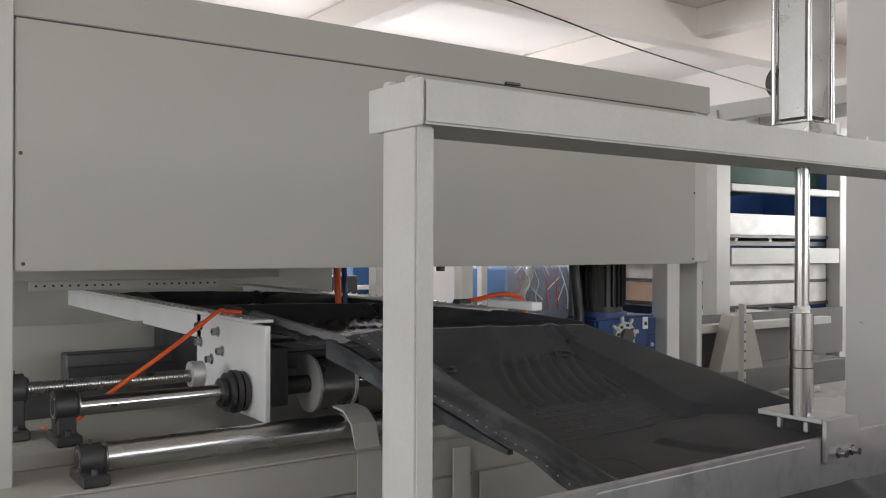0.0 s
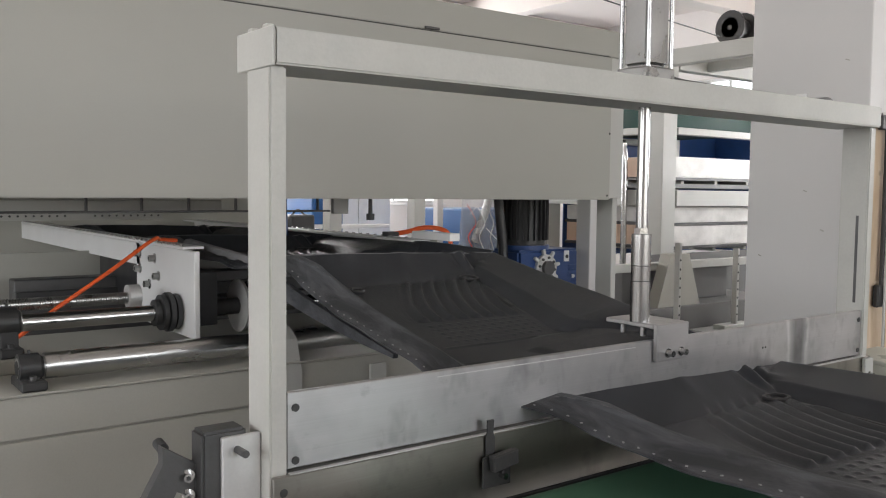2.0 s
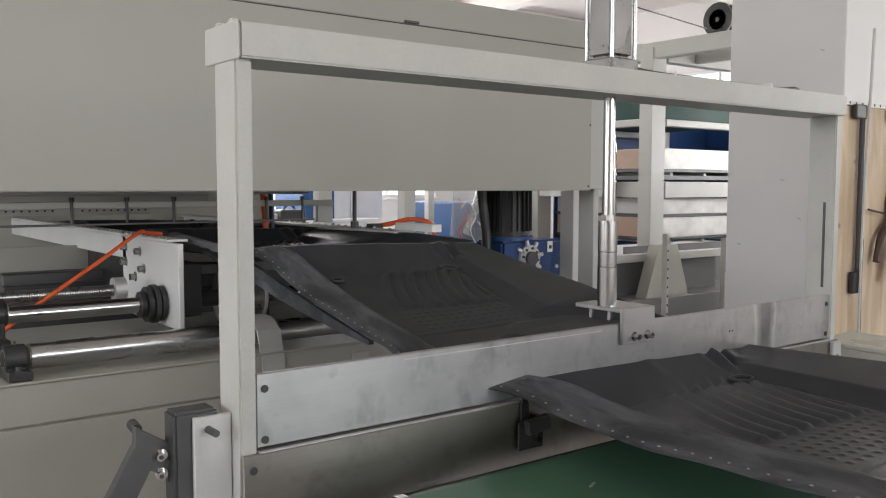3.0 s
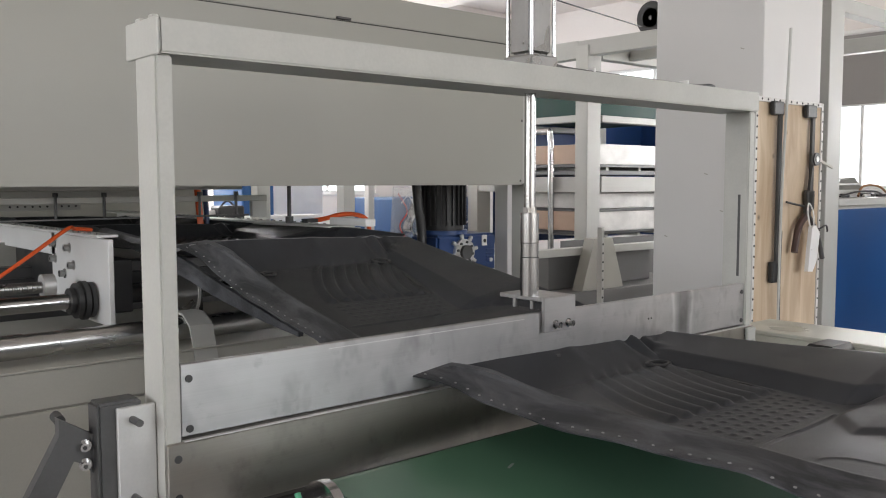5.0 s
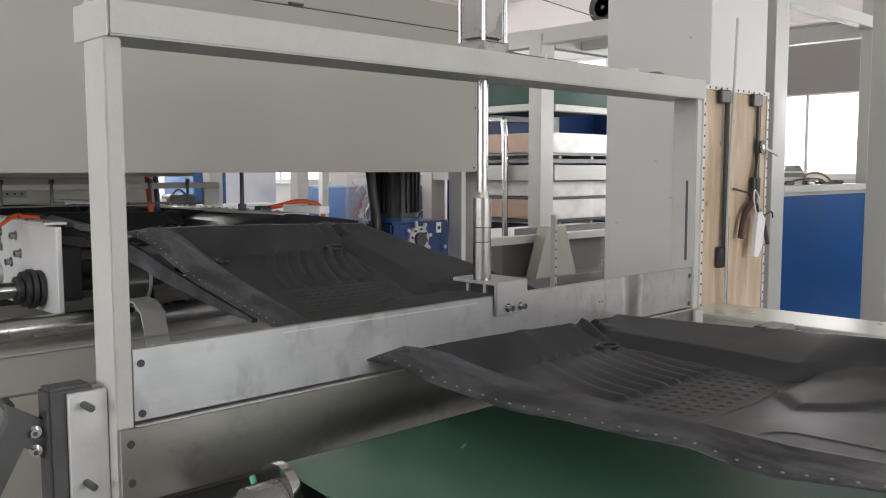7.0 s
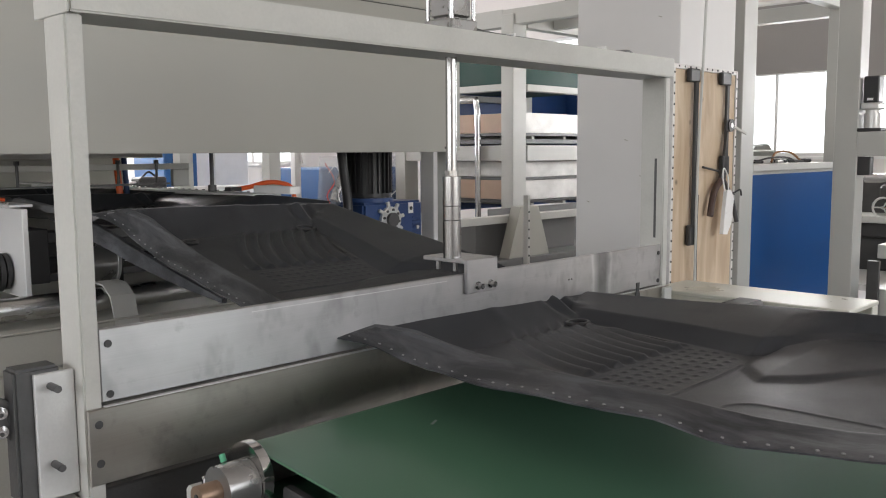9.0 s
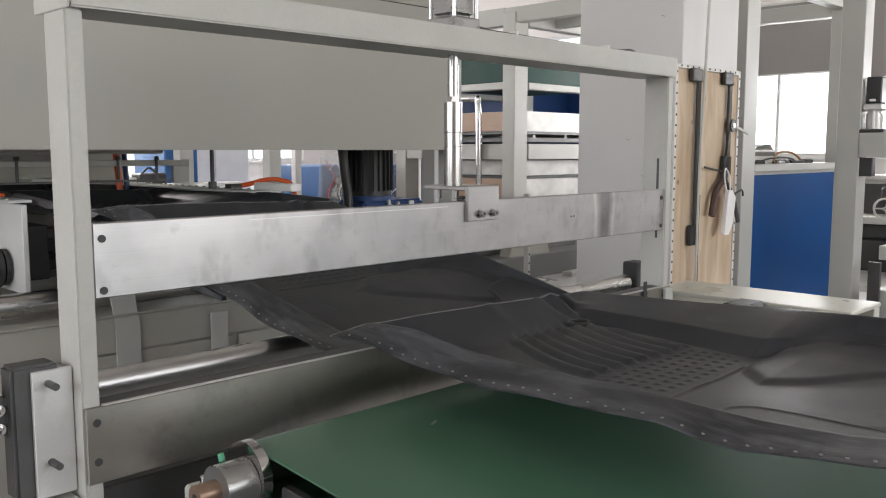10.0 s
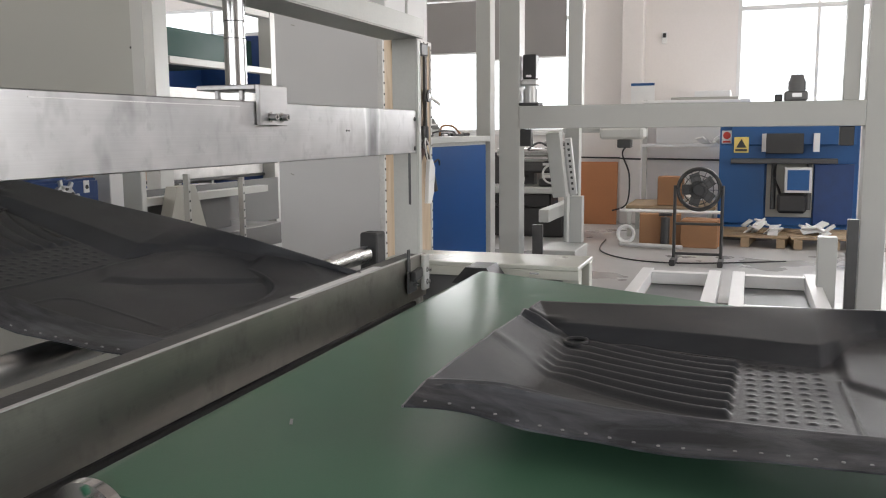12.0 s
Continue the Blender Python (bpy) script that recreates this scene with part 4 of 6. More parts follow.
# gear motor
gm = thing("gear_motor", (2.8, 2.3, 0), "dark blue worm gearbox with a black motor standing on it", "motor")
gb = part("gearbox", box(B(), 2.60, 3.08, 2.21, 2.46, 0.86, 1.095, 0.015, 2), BLUE_DARK, gm)
for k in range(6):
    part("case_rib", box(B(), 2.99, 3.06, 2.204, 2.2095, 0.885 + k * 0.021, 0.893 + k * 0.021, 0.002), BLUE_DARK, gb)
part("flange", rod(B(), (2.80, 2.21, 0.99), (2.80, 2.188, 0.99), 0.078, 28), ALU, gb, "cast aluminium star flange")
for k in range(8):
    a = k * math.pi / 4 + 0.2
    part("web", rbox(B(), (2.80 + 0.085 * math.cos(a), 2.198, 0.99 + 0.085 * math.sin(a)), (0.05, 0.02, 0.02), (0, -math.degrees(a), 0), 0.003), ALU, gb)
    part("flange_bolt", rod(B(), (2.80 + 0.06 * math.cos(a + 0.39), 2.188, 0.99 + 0.06 * math.sin(a + 0.39)), (2.80 + 0.06 * math.cos(a + 0.39), 2.18, 0.99 + 0.06 * math.sin(a + 0.39)), 0.008, 10), DARK_STEEL, gb)
part("bore", rod(B(), (2.80, 2.187, 0.99), (2.80, 2.165, 0.99), 0.042, 22), DARK_STEEL, gb)
part("name_plate", box(B(), 2.955, 2.995, 2.203, 2.2095, 1.02, 1.085, 0.001), WHITE, gb)
part("name_plate", rod(B(), (2.975, 2.2025, 1.05), (2.975, 2.201, 1.05), 0.012, 14), BLACK_IRON, gb)
part("plug", rod(B(), (3.03, 2.21, 0.93), (3.03, 2.2, 0.93), 0.012, 12), ALU, gb)
mo = part("motor_body", rod(B(), (2.755, 2.34, 1.12), (2.755, 2.34, 1.54), 0.125, 36), BLACK_PLASTIC, gm)
for k in range(24):
    a = k * math.pi / 12
    part("cooling_fin", rbox(B(), (2.755 + 0.132 * math.cos(a), 2.34 + 0.132 * math.sin(a), 1.34), (0.022, 0.005, 0.38), (0, 0, math.degrees(a)), 0), BLACK_PLASTIC, mo)
part("motor_flange", rod(B(), (2.755, 2.34, 1.095), (2.755, 2.34, 1.12), 0.148, 36), BLUE_DARK, gm)
part("pedestal", box(B(), 2.66, 2.97, 2.25, 2.44, 0.0, 0.86, 0.005), BED, gm)
cs = thing("cable_sleeve", (2.5, 2.3, 1.2), "black corrugated cable sleeve hanging beside the motor", "cable")
part("sleeve", tube(B(), [(2.50, 2.30, 1.50), (2.51, 2.28, 1.3), (2.53, 2.27, 1.1), (2.52, 2.27, 0.9), (2.50, 2.3, 0.0)], 0.028, 12), BLACK_PLASTIC, cs)

# ---- belt conveyor ----
bc = thing("belt_conveyor", (1.4, -1.8, 0), "belt conveyor with a glossy green PVC belt", "conveyor")
BX0, BX1, BZ, BR = 0.262, 2.44, 0.775, 0.05
prof = [(-4.5, BZ - 0.005), (-4.5, BZ)]
for k in range(13):
    a = math.pi / 2 - k * math.pi / 12
    prof.append((-0.172 + BR * math.cos(a), BZ - BR + BR * math.sin(a)))
prof += [(-4.5, BZ - 2 * BR), (-4.5, BZ - 2 * BR + 0.005)]
for k in range(13):
    a = -math.pi / 2 + k * math.pi / 12
    prof.append((-0.172 + (BR - 0.005) * math.cos(a), BZ - BR + (BR - 0.005) * math.sin(a)))
SLOPE = radians(5.15)


def inclined(bm):
    """Tilts a part of the conveyor, which falls away from the gate, about its head drum."""
    bmesh.ops.rotate(bm, verts=bm.verts, cent=(0, -0.172, 0.725), matrix=Matrix.Rotation(SLOPE, 3, "X"))
    bmesh.ops.translate(bm, verts=bm.verts, vec=(0, 0.007, 0.0106))
    return bm


part("belt", inclined(prism(B(), prof, 0, BX0, BX1)), BELT, bc, "glossy green belt")
part("drum", inclined(rod(B(), (BX0 + 0.01, -0.172, BZ - BR), (BX1 - 0.01, -0.172, BZ - BR), BR - 0.006, 30)), DARK_STEEL, bc)
rr = part("drum_disc", rod(B(), (0.236, -0.19, 0.732), (0.258, -0.19, 0.732), 0.070, 36), CHROME, bc, "polished end disc")
hb = part("bearing_housing", rod(B(), (0.165, -0.20, 0.722), (0.235, -0.20, 0.722), 0.05, 32), TURNED, bc, "scuffed steel bearing housing")
part("shaft_end", rod(B(), (0.118, -0.20, 0.722), (0.168, -0.20, 0.722), 0.023, 24), WORN_COPPER, hb, "worn copper coloured shaft end")
part("shaft_centre", rod(B(), (0.1165, -0.20, 0.722), (0.119, -0.20, 0.722), 0.007, 12), BLACK_IRON, hb)
part("bearing_foot", box(B(), 0.17, 0.225, -0.27, -0.06, 0.65, 0.695, 0.006), FRAME, hb)
bolt(hb, (0.20, -0.10, 0.695), (0, 0, 1), 0.012, 0.02)
part("grease_cap", rod(B(), (0.20, -0.168, 0.765), (0.20, -0.160, 0.779), 0.0065, 12), surface("green_cap", (0.06, 0.30, 0.16), 0.4), hb, "green grease cap")
for x0, x1 in ((0.275, 0.30), (2.40, 2.425)):
    part("side_frame", inclined(box(B(), x0, x1, -4.4, -0.27, 0.60, 0.715, 0.004)), DARK_STEEL, bc)
for x in (0.27, 2.39):
    for y in (-0.5, -2.4, -4.2):
        part("leg", box(B(), x, x + 0.05, y, y + 0.05, 0.0, 0.60 + 0.09 * (y + 0.17), 0.004), FRAME, bc)
part("belt_mark", inclined(rbox(B(), (0.66, -0.315, BZ + 0.0006), (0.03, 0.006, 0.001), (0, 0, 25), 0)), MARK, bc, "pale scuff on the belt")

# ---- side table beyond the belt ----
tb = thing("side_table", (2.9, 0.0, 0), "pale cream painted sheet steel side table beside the belt", "table")
part("top", box(B(), 2.80, 3.14, -0.47, 0.42, 0.740, 0.760, 0.004), CREAM, tb)
part("front_skirt", box(B(), 2.803, 2.815, -0.468, 0.418, 0.700, 0.7395, 0.002), CREAM, tb)
for y in (-0.468, 0.35):
    for x in (2.816, 3.07):
        part("leg", box(B(), x, x + 0.065, y, y + 0.07, 0.0, 0.7395, 0.003), CREAM, tb)
part("lower_rail", box(B(), 2.82, 2.87, -0.3975, 0.3495, 0.50, 0.56, 0.003), CREAM, tb)
# dark colour paints in the shade of the table's open front
part("shade_panel", box(B(), 2.90, 2.912, -0.3975, 0.3495, 0.02, 0.7395, 0), DARK_PAINT, tb, "panel coloured dark for the shade in the table's open front")
part("clip", box(B(), 2.792, 2.8025, -0.30, -0.26, 0.722, 0.730, 0.001), CHROME, tb)

dc = thing("drive_cover", (2.70, -0.07, 0), "black sheet steel drive cover on a post beside the belt", "cover")
part("hood", prism(B(), [(-0.17, 0.70), (0.03, 0.70), (-0.03, 0.768), (-0.12, 0.768)], 0, 2.62, 2.78), BLACK_PLASTIC, dc)
part("post", box(B(), 2.66, 2.74, -0.12, -0.02, 0.0, 0.6995, 0.004), BLACK_IRON, dc)

# ---- control cabinet with board of tools ----
cb = thing("control_cabinet", (3.9, 1.2, 0), "tall light grey sheet steel control cabinet", "cabinet")
part("side_panel", box(B(), 3.49, 3.51, 0.68, 1.335, 0.0, 2.75, 0.004), WHITE_SHEET, cb)
part("front_panel", box(B(), 3.5105, 4.13, 0.69, 0.71, 0.0, 2.75, 0.004), WHITE_SHEET, cb)
part("back_panel", box(B(), 3.5105, 4.13, 1.315, 1.335, 0.0, 2.75, 0.004), WHITE_SHEET, cb)
part("roof", box(B(), 3.49, 4.13, 0.68, 1.335, 2.7505, 2.77, 0.004), WHITE_SHEET, cb)
for y, z in ((1.0, 1.45), (0.9, 1.25), (1.22, 1.9), (0.8, 2.1), (1.25, 1.1)):
    part("scuff", rbox(B(), (3.489, y, z), (0.002, 0.022, 0.005), (20, 0, 0), 0), BED, cb)
pb = thing("plywood_board", (3.98, 0.77, 0.2), "plywood board in a riveted aluminium edge, standing against the cabinet", "board")
part("sheet", box(B(), 3.60, 4.29, 0.772, 0.790, 0.12, 1.815, 0.002), WOOD, pb)
for x in (3.585, 4.285):
    part("edge_strip", box(B(), x, x + 0.022, 0.764, 0.7955, 0.12, 1.84, 0.002), RAW_ALU, pb)
part("edge_strip", box(B(), 3.608, 4.284, 0.764, 0.7955, 1.8155, 1.84, 0.002), RAW_ALU, pb)
bm = B()
for x in (3.596, 4.296):
    for i in range(30):
        rod(bm, (x, 0.7645, 0.2 + i * 0.055), (x, 0.7615, 0.2 + i * 0.055), 0.006, 8)
for i in range(11):
    rod(bm, (3.64 + i * 0.06, 0.7645, 1.828), (3.64 + i * 0.06, 0.7615, 1.828), 0.006, 8)
part("rivets", bm, BLACK_IRON, pb, kind="stuff")


def bar_clamp(x, top, low):
    c = thing("bar_clamp", (x, 0.75, low), "black steel bar clamp hanging on the plywood board", "clamp", "bar clamps")
    part("bar", box(B(), x - 0.016, x + 0.016, 0.742, 0.758, low, top, 0.003), BLACK_IRON, c)
    part("jaw", box(B(), x - 0.085, x + 0.02, 0.735, 0.764, top - 0.05, top + 0.02, 0.006), BLACK_PLASTIC, c)
    part("slide_jaw", box(B(), x - 0.06, x + 0.02, 0.735, 0.764, low, low + 0.11, 0.006), BLACK_PLASTIC, c)


bar_clamp(3.80, 1.80, 0.88)
bar_clamp(4.155, 1.80, 1.25)
st = thing("steel_strip", (3.93, 0.72, 0.5), "long thin steel strip leaning against the board", "strip")
part("bar", tube(B(), [(3.857, 0.735, 2.2), (3.83, 0.732, 1.8), (3.802, 0.73, 1.4), (3.79, 0.728, 0.9), (3.785, 0.725, 0.35)], 0.0075, 6), FRAME, st)
ch = thing("hanging_cord", (3.9, 0.75, 0.3), "thin dark cord hanging before the plywood board", "cord")
part("cord", tube(B(), [(3.835, 0.745, 1.15), (3.83, 0.745, 0.9), (3.835, 0.745, 0.6), (3.83, 0.745, 0.25)], 0.006, 6), DARK_STEEL, ch)
dg = thing("dial_gauge", (4.19, 0.72, 1.5), "small black dial gauge clipped on the edge", "gauge")
part("case", rod(B(), (4.19, 0.762, 1.53), (4.19, 0.735, 1.53), 0.036, 24), BLACK_PLASTIC, dg)
part("dial", rod(B(), (4.19, 0.736, 1.53), (4.19, 0.732, 1.53), 0.015, 20), ALU, dg)
part("arm", rbox(B(), (4.30, 0.74, 1.505), (0.16, 0.010, 0.016), (0, 13, 0), 0.002), BED, dg)
pl = thing("pliers", (4.05, 0.72, 1.1), "long pliers with dark red handles hanging on a nail", "pliers")
part("head", prism(B(), [(4.06, 1.20), (4.13, 1.20), (4.15, 1.34), (4.14, 1.50), (4.11, 1.34)], 1, 0.735, 0.75), BLACK_IRON, pl)
part("handle", tube(B(), [(4.08, 0.74, 1.22), (4.0, 0.735, 1.16), (3.95, 0.73, 1.03)], 0.019, 8), surface("dark_red_grip", (0.06, 0.032, 0.026), 0.5), pl)
part("handle", tube(B(), [(4.12, 0.74, 1.22), (4.21, 0.735, 1.12), (4.27, 0.73, 0.98)], 0.013, 8), surface("grey_grip", (0.07, 0.07, 0.075), 0.5), pl)
part("nail", rod(B(), (3.88, 0.745, 1.30), (4.02, 0.72, 1.275), 0.006, 8), DARK_STEEL, pl)
part("cutter", tube(B(), [(4.10, 0.73, 1.22), (4.18, 0.72, 1.15), (4.26, 0.71, 1.165), (4.28, 0.71, 1.13)], 0.005, 6), BLACK_IRON, pl)
fmk = thing("dust_mask", (4.08, 0.71, 0.95), "folded white dust mask hanging from a tool", "mask")
part("fabric", prism(B(), [(4.03, 0.925), (4.08, 0.92), (4.125, 0.98), (4.15, 1.12), (4.11, 1.17), (4.065, 1.165), (4.045, 1.05)], 1, 0.69, 0.712), WHITE, fmk)
part("fold", rbox(B(), (4.09, 0.688, 1.05), (0.075, 0.004, 0.010), (0, -14, 0), 0.001), WHITE, fmk)
part("strap", tube(B(), [(4.06, 0.70, 1.16), (4.05, 0.71, 1.24), (4.08, 0.72, 1.29), (4.11, 0.71, 1.24), (4.10, 0.70, 1.16)], 0.004, 6), WHITE, fmk)

for ob in list(scene.objects):
    if ob.parent is None and ob.name.split(".")[0] in ("plywood_board", "bar_clamp", "steel_strip", "hanging_cord", "dial_gauge", "pliers", "dust_mask"):
        ob.location = Vector(ob.location) + Vector((-0.2, -0.11, 0))

# ---- blue enclosure ----
be = thing("blue_enclosure", (6.4, 1.6, 0), "machine enclosure with a glossy blue panel in a grey steel frame", "machine")
part("panel", box(B(), 5.56, 7.12, 1.222, 1.238, 0.06, 1.205, 0.004), BLUE, be, "glossy deep blue panel")
part("panel_frame", box(B(), 5.516, 7.17, 1.2385, 1.26, 0.03, 1.23, 0.003), FRAME, be)
part("tray", box(B(), 5.516, 7.19, 1.20, 2.2, 1.2305, 1.285, 0.004), FRAME, be)
part("post", box(B(), 5.31, 5.515, 1.20, 1.36, 0.0, 3.2, 0.004), FRAME, be)
part("post", box(B(), 7.20, 7.36, 1.20, 1.34, 0.0, 3.2, 0.004), FRAME, be)
part("post", box(B(), 7.20, 7.36, 2.6, 2.74, 0.0, 3.2, 0.004), FRAME, be)
part("rail", box(B(), 5.5155, 7.1995, 1.21, 1.31, 2.60, 2.70, 0.004), FRAME, be)
part("rail", box(B(), 7.22, 7.34, 1.3405, 2.5995, 2.55, 2.68, 0.004), FRAME, be)
part("rail", box(B(), 5.5005, 7.1995, 2.1, 2.2, 1.36, 1.46, 0.004), FRAME, be)
random.seed(4)
for i in range(9):
    x, y = 5.6 + i * 0.14, 1.3 + random.random() * 0.4
    t = thing("hand_tool", (x, y, 1.286), "loose steel hand tool lying on the enclosure", "tool", "loose tools")
    a = random.uniform(-40, 40)
    part("shank", rbox(B(), (x, y, 1.297), (random.uniform(0.12, 0.28), 0.022, 0.02), (0, 0, a), 0.004), random.choice((CHROME, DARK_STEEL, ALU)), t)
    part("grip", rbox(B(), (x + 0.1 * math.cos(radians(a)), y + 0.1 * math.sin(radians(a)), 1.302), (0.1, 0.034, 0.03), (0, 0, a), 0.01), random.choice((BLACK_PLASTIC, DARK_STEEL, BLACK_PLASTIC)), t)
sd = thing("tool_caddy", (5.9, 1.5, 1.286), "open grey steel tool caddy on the enclosure", "caddy")
for x in (5.66, 6.34):
    part("end_plate", prism(B(), [(1.36, 1.286), (1.66, 1.286), (1.56, 1.44), (1.46, 1.44)], 0, x, x + 0.008), FRAME, sd)
part("floor_plate", box(B(), 5.6685, 6.3395, 1.36, 1.66, 1.286, 1.292, 0.001), ALU, sd)
part("side_plate", box(B(), 5.6685, 6.3395, 1.36, 1.366, 1.2925, 1.345, 0.001), FRAME, sd)
for y, z in ((1.42, 1.385), (1.51, 1.43), (1.60, 1.385)):
    part("bar", rod(B(), (5.6685, y, z), (6.3395, y, z), 0.008, 10), ALU, sd)
part("cable", tube(B(), [(6.05, 1.30, 1.297), (6.2, 1.33, 1.37), (6.45, 1.32, 1.37), (6.62, 1.3, 1.297)], 0.009, 8), CARD, sd)
part("cable", tube(B(), [(5.75, 1.30, 1.297), (5.95, 1.27, 1.33), (6.3, 1.28, 1.33), (6.5, 1.3, 1.297)], 0.007, 8), BLACK_PLASTIC, sd)

# ---- gantry ----
ga = thing("gantry", (5.75, -0.7, 0), "light grey welded square tube gantry", "gantry")
part("post", box(B(), 5.67, 5.83, 0.525, 0.685, 0.0, 3.4, 0.005), FRAME, ga)
part("post", box(B(), 5.67, 5.83, -2.0, -1.84, 0.0, 3.4, 0.005), FRAME, ga)
part("cross_beam", box(B(), 5.66, 5.82, -1.8395, 0.5245, 1.342, 1.512, 0.005), FRAME, ga)
part("upper_post", box(B(), 5.70, 5.80, 0.06, 0.165, 1.5125, 3.4, 0.004), FRAME, ga)
part("upper_post", box(B(), 5.70, 5.80, -1.80, -1.70, 1.5125, 3.4, 0.004), FRAME, ga)
part("rear_post", box(B(), 6.9, 7.02, 0.30, 0.42, 0.0, 1.40, 0.004), FRAME, ga)
part("rear_rail", box(B(), 5.831, 6.9, 0.33, 0.41, 0.62, 0.72, 0.004), FRAME, ga)
part("slant_arm", rbox(B(), (6.1, 0.325, 1.06), (0.10, 0.11, 0.52), (-5, -9, 0), 0.004), FRAME, ga)
part("slot_channel", rbox(B(), (6.2, 0.232, 1.04), (0.05, 0.05, 0.46), (-5, -9, 0), 0.003), ALU, ga)
for k in range(9):
    part("slot", rbox(B(), (6.173 - 0.0065 * (k - 4), 0.232 + 0.004 * (k - 4), 1.04 + 0.045 * (k - 4)), (0.006, 0.018, 0.02), (-5, -9, 0), 0), DARK_STEEL, ga)
part("lower_post", box(B(), 6.2, 6.3, 0.14, 0.24, 0.4205, 0.80, 0.004), FRAME, ga)
part("lower_post", box(B(), 6.4, 6.5, 0.30, 0.329, 0.0, 0.80, 0.004), FRAME, ga)
part("slide_rail", box(B(), 5.66, 5.69, 0.34, 0.42, 0.1, 0.62, 0.003), DARK_STEEL, ga)
part("base_box", box(B(), 5.72, 6.25, 0.10, 0.40, 0.0, 0.42, 0.005), FRAME, ga)
part("foot_rail", box(B(), 5.64, 5.86, -1.82, 0.51, 0.02, 0.10, 0.004), FRAME, ga)
for y in (0.44, -1.78):
    part("stop_block", box(B(), 5.69, 5.76, y, y + 0.09, 1.21, 1.34, 0.005), BLACK_IRON, ga)
part("side_column", box(B(), 5.55, 5.66, -1.70, -1.58, 0.0, 0.60, 0.004), FRAME, ga)
part("slide_rail", box(B(), 5.60, 5.66, -1.83, -1.76, 0.0, 0.72, 0.003), DARK_STEEL, ga)


def servo(x, y, z, mat, s=1.0):
    """Upright servo motor on a planetary gearbox."""
    m = thing("servo_motor", (x, y, z), "black servo motor upright on a steel gearbox", "motor", "gantry motors")
    part("base", box(B(), x - 0.09 * s, x + 0.09 * s, y - 0.1 * s, y + 0.1 * s, z, z + 0.03 * s, 0.004), BLACK_IRON, m)
    bm = B()
    rod(bm, (x, y, z + 0.03 * s), (x, y, z + 0.16 * s), 0.07 * s, 28)
    rod(bm, (x, y, z + 0.16 * s), (x, y, z + 0.19 * s), 0.055 * s, 28)
    part("gearbox", bm, ALU, m)
    part("adapter", box(B(), x - 0.08 * s, x + 0.08 * s, y - 0.08 * s, y + 0.08 * s, z + 0.19 * s, z + 0.25 * s, 0.01), ALU, m)
    part("motor_body", box(B(), x - 0.065 * s, x + 0.065 * s, y - 0.065 * s, y + 0.065 * s, z + 0.25 * s, z + 0.48 * s, 0.008), mat, m)
    part("name_plate", box(B(), x - 0.068 * s, x - 0.0655 * s, y - 0.02 * s, y + 0.03 * s, z + 0.27 * s, z + 0.29 * s, 0), WHITE, m)


servo(5.74, 0.455, 1.5125, BLACK_PLASTIC, 0.79)
gmo = thing("gantry_motor", (5.74, -1.42, 1.5125), "grey geared motor with terminal box on the gantry beam", "motor", "gantry motors")
bm = B()
box(bm, 5.67, 5.79, -1.48, -1.33, 1.5125, 1.58, 0.01)
rod(bm, (5.73, -1.41, 1.58), (5.73, -1.41, 1.65), 0.055, 24)
part("gear_case", bm, DARK_PAINT, gmo)
part("fan_cover", rod(B(), (5.73, -1.41, 1.65), (5.73, -1.41, 1.69), 0.05, 24, 0.04), DARK_PAINT, gmo)
for z in (1.592, 1.606, 1.62, 1.634):
    part("cooling_fin", rod(B(), (5.73, -1.41, z), (5.73, -1.41, z + 0.005), 0.062, 24), DARK_PAINT, gmo)
part("terminal_box", box(B(), 5.69, 5.77, -1.32, -1.27, 1.5125, 1.56, 0.006), BLACK_PLASTIC, gmo)
part("label_plate", box(B(), 5.664, 5.6695, -1.44, -1.38, 1.54, 1.565, 0), ALU, gmo)

# white steel grids on the floor beside the belt
for y0 in (-0.95, -1.62):
    fg = thing("floor_grid", (5.4, y0, 0), "low white welded steel base frame with dark tray", "base frame", "base frames")
    part("rail", box(B(), 4.4, 6.1, y0, y0 + 0.09, 0.17, 0.26, 0.004), WHITE, fg)
    part("rail", box(B(), 4.4, 6.1, y0 + 0.5, y0 + 0.59, 0.17, 0.26, 0.004), WHITE, fg)
    for x in (4.7, 5.9):
        part("cross_rail", box(B(), x, x + 0.09, y0 + 0.0905, y0 + 0.4995, 0.17, 0.26, 0.004), WHITE, fg)
    part("tray", box(B(), 4.45, 6.05, y0 + 0.09, y0 + 0.5, 0.13, 0.165, 0.003), SLATE, fg)
    for x in (4.45, 6.0):
        part("foot", box(B(), x, x + 0.06, y0 + 0.02, y0 + 0.08, 0.0, 0.17, 0.003), WHITE, fg)

# ---- things along the east wall ----
fn = thing("floor_fan", (8.13, -0.66, 0), "black industrial drum fan on a tubular stand", "fan")
FX, FY, FZ = 8.13, -0.66, 0.74
for r in (0.195, 0.14, 0.085):
    part("guard_ring", tube(B(), [(FX - 0.05, FY + r * math.cos(t), FZ + r * math.sin(t)) for t in np.linspace(0, 2 * math.pi, 29)], 0.005 if r < 0.2 else 0.014, 6, 2), BLACK_IRON, fn)
for k in range(16):
    a = k * math.pi / 8
    part("guard_wire", rod(B(), (FX - 0.05, FY, FZ), (FX - 0.05, FY + 0.195 * math.cos(a), FZ + 0.195 * math.sin(a)), 0.003, 6), BLACK_IRON, fn)
bm = B()
for k in range(5):
    a = k * 72
    rbox(bm, (FX, FY + 0.095 * math.cos(radians(a)), FZ + 0.095 * math.sin(radians(a))), (0.012, 0.14, 0.10), (a, 0, 22), 0.002)
part("rotor", bm, DARK_STEEL, fn)
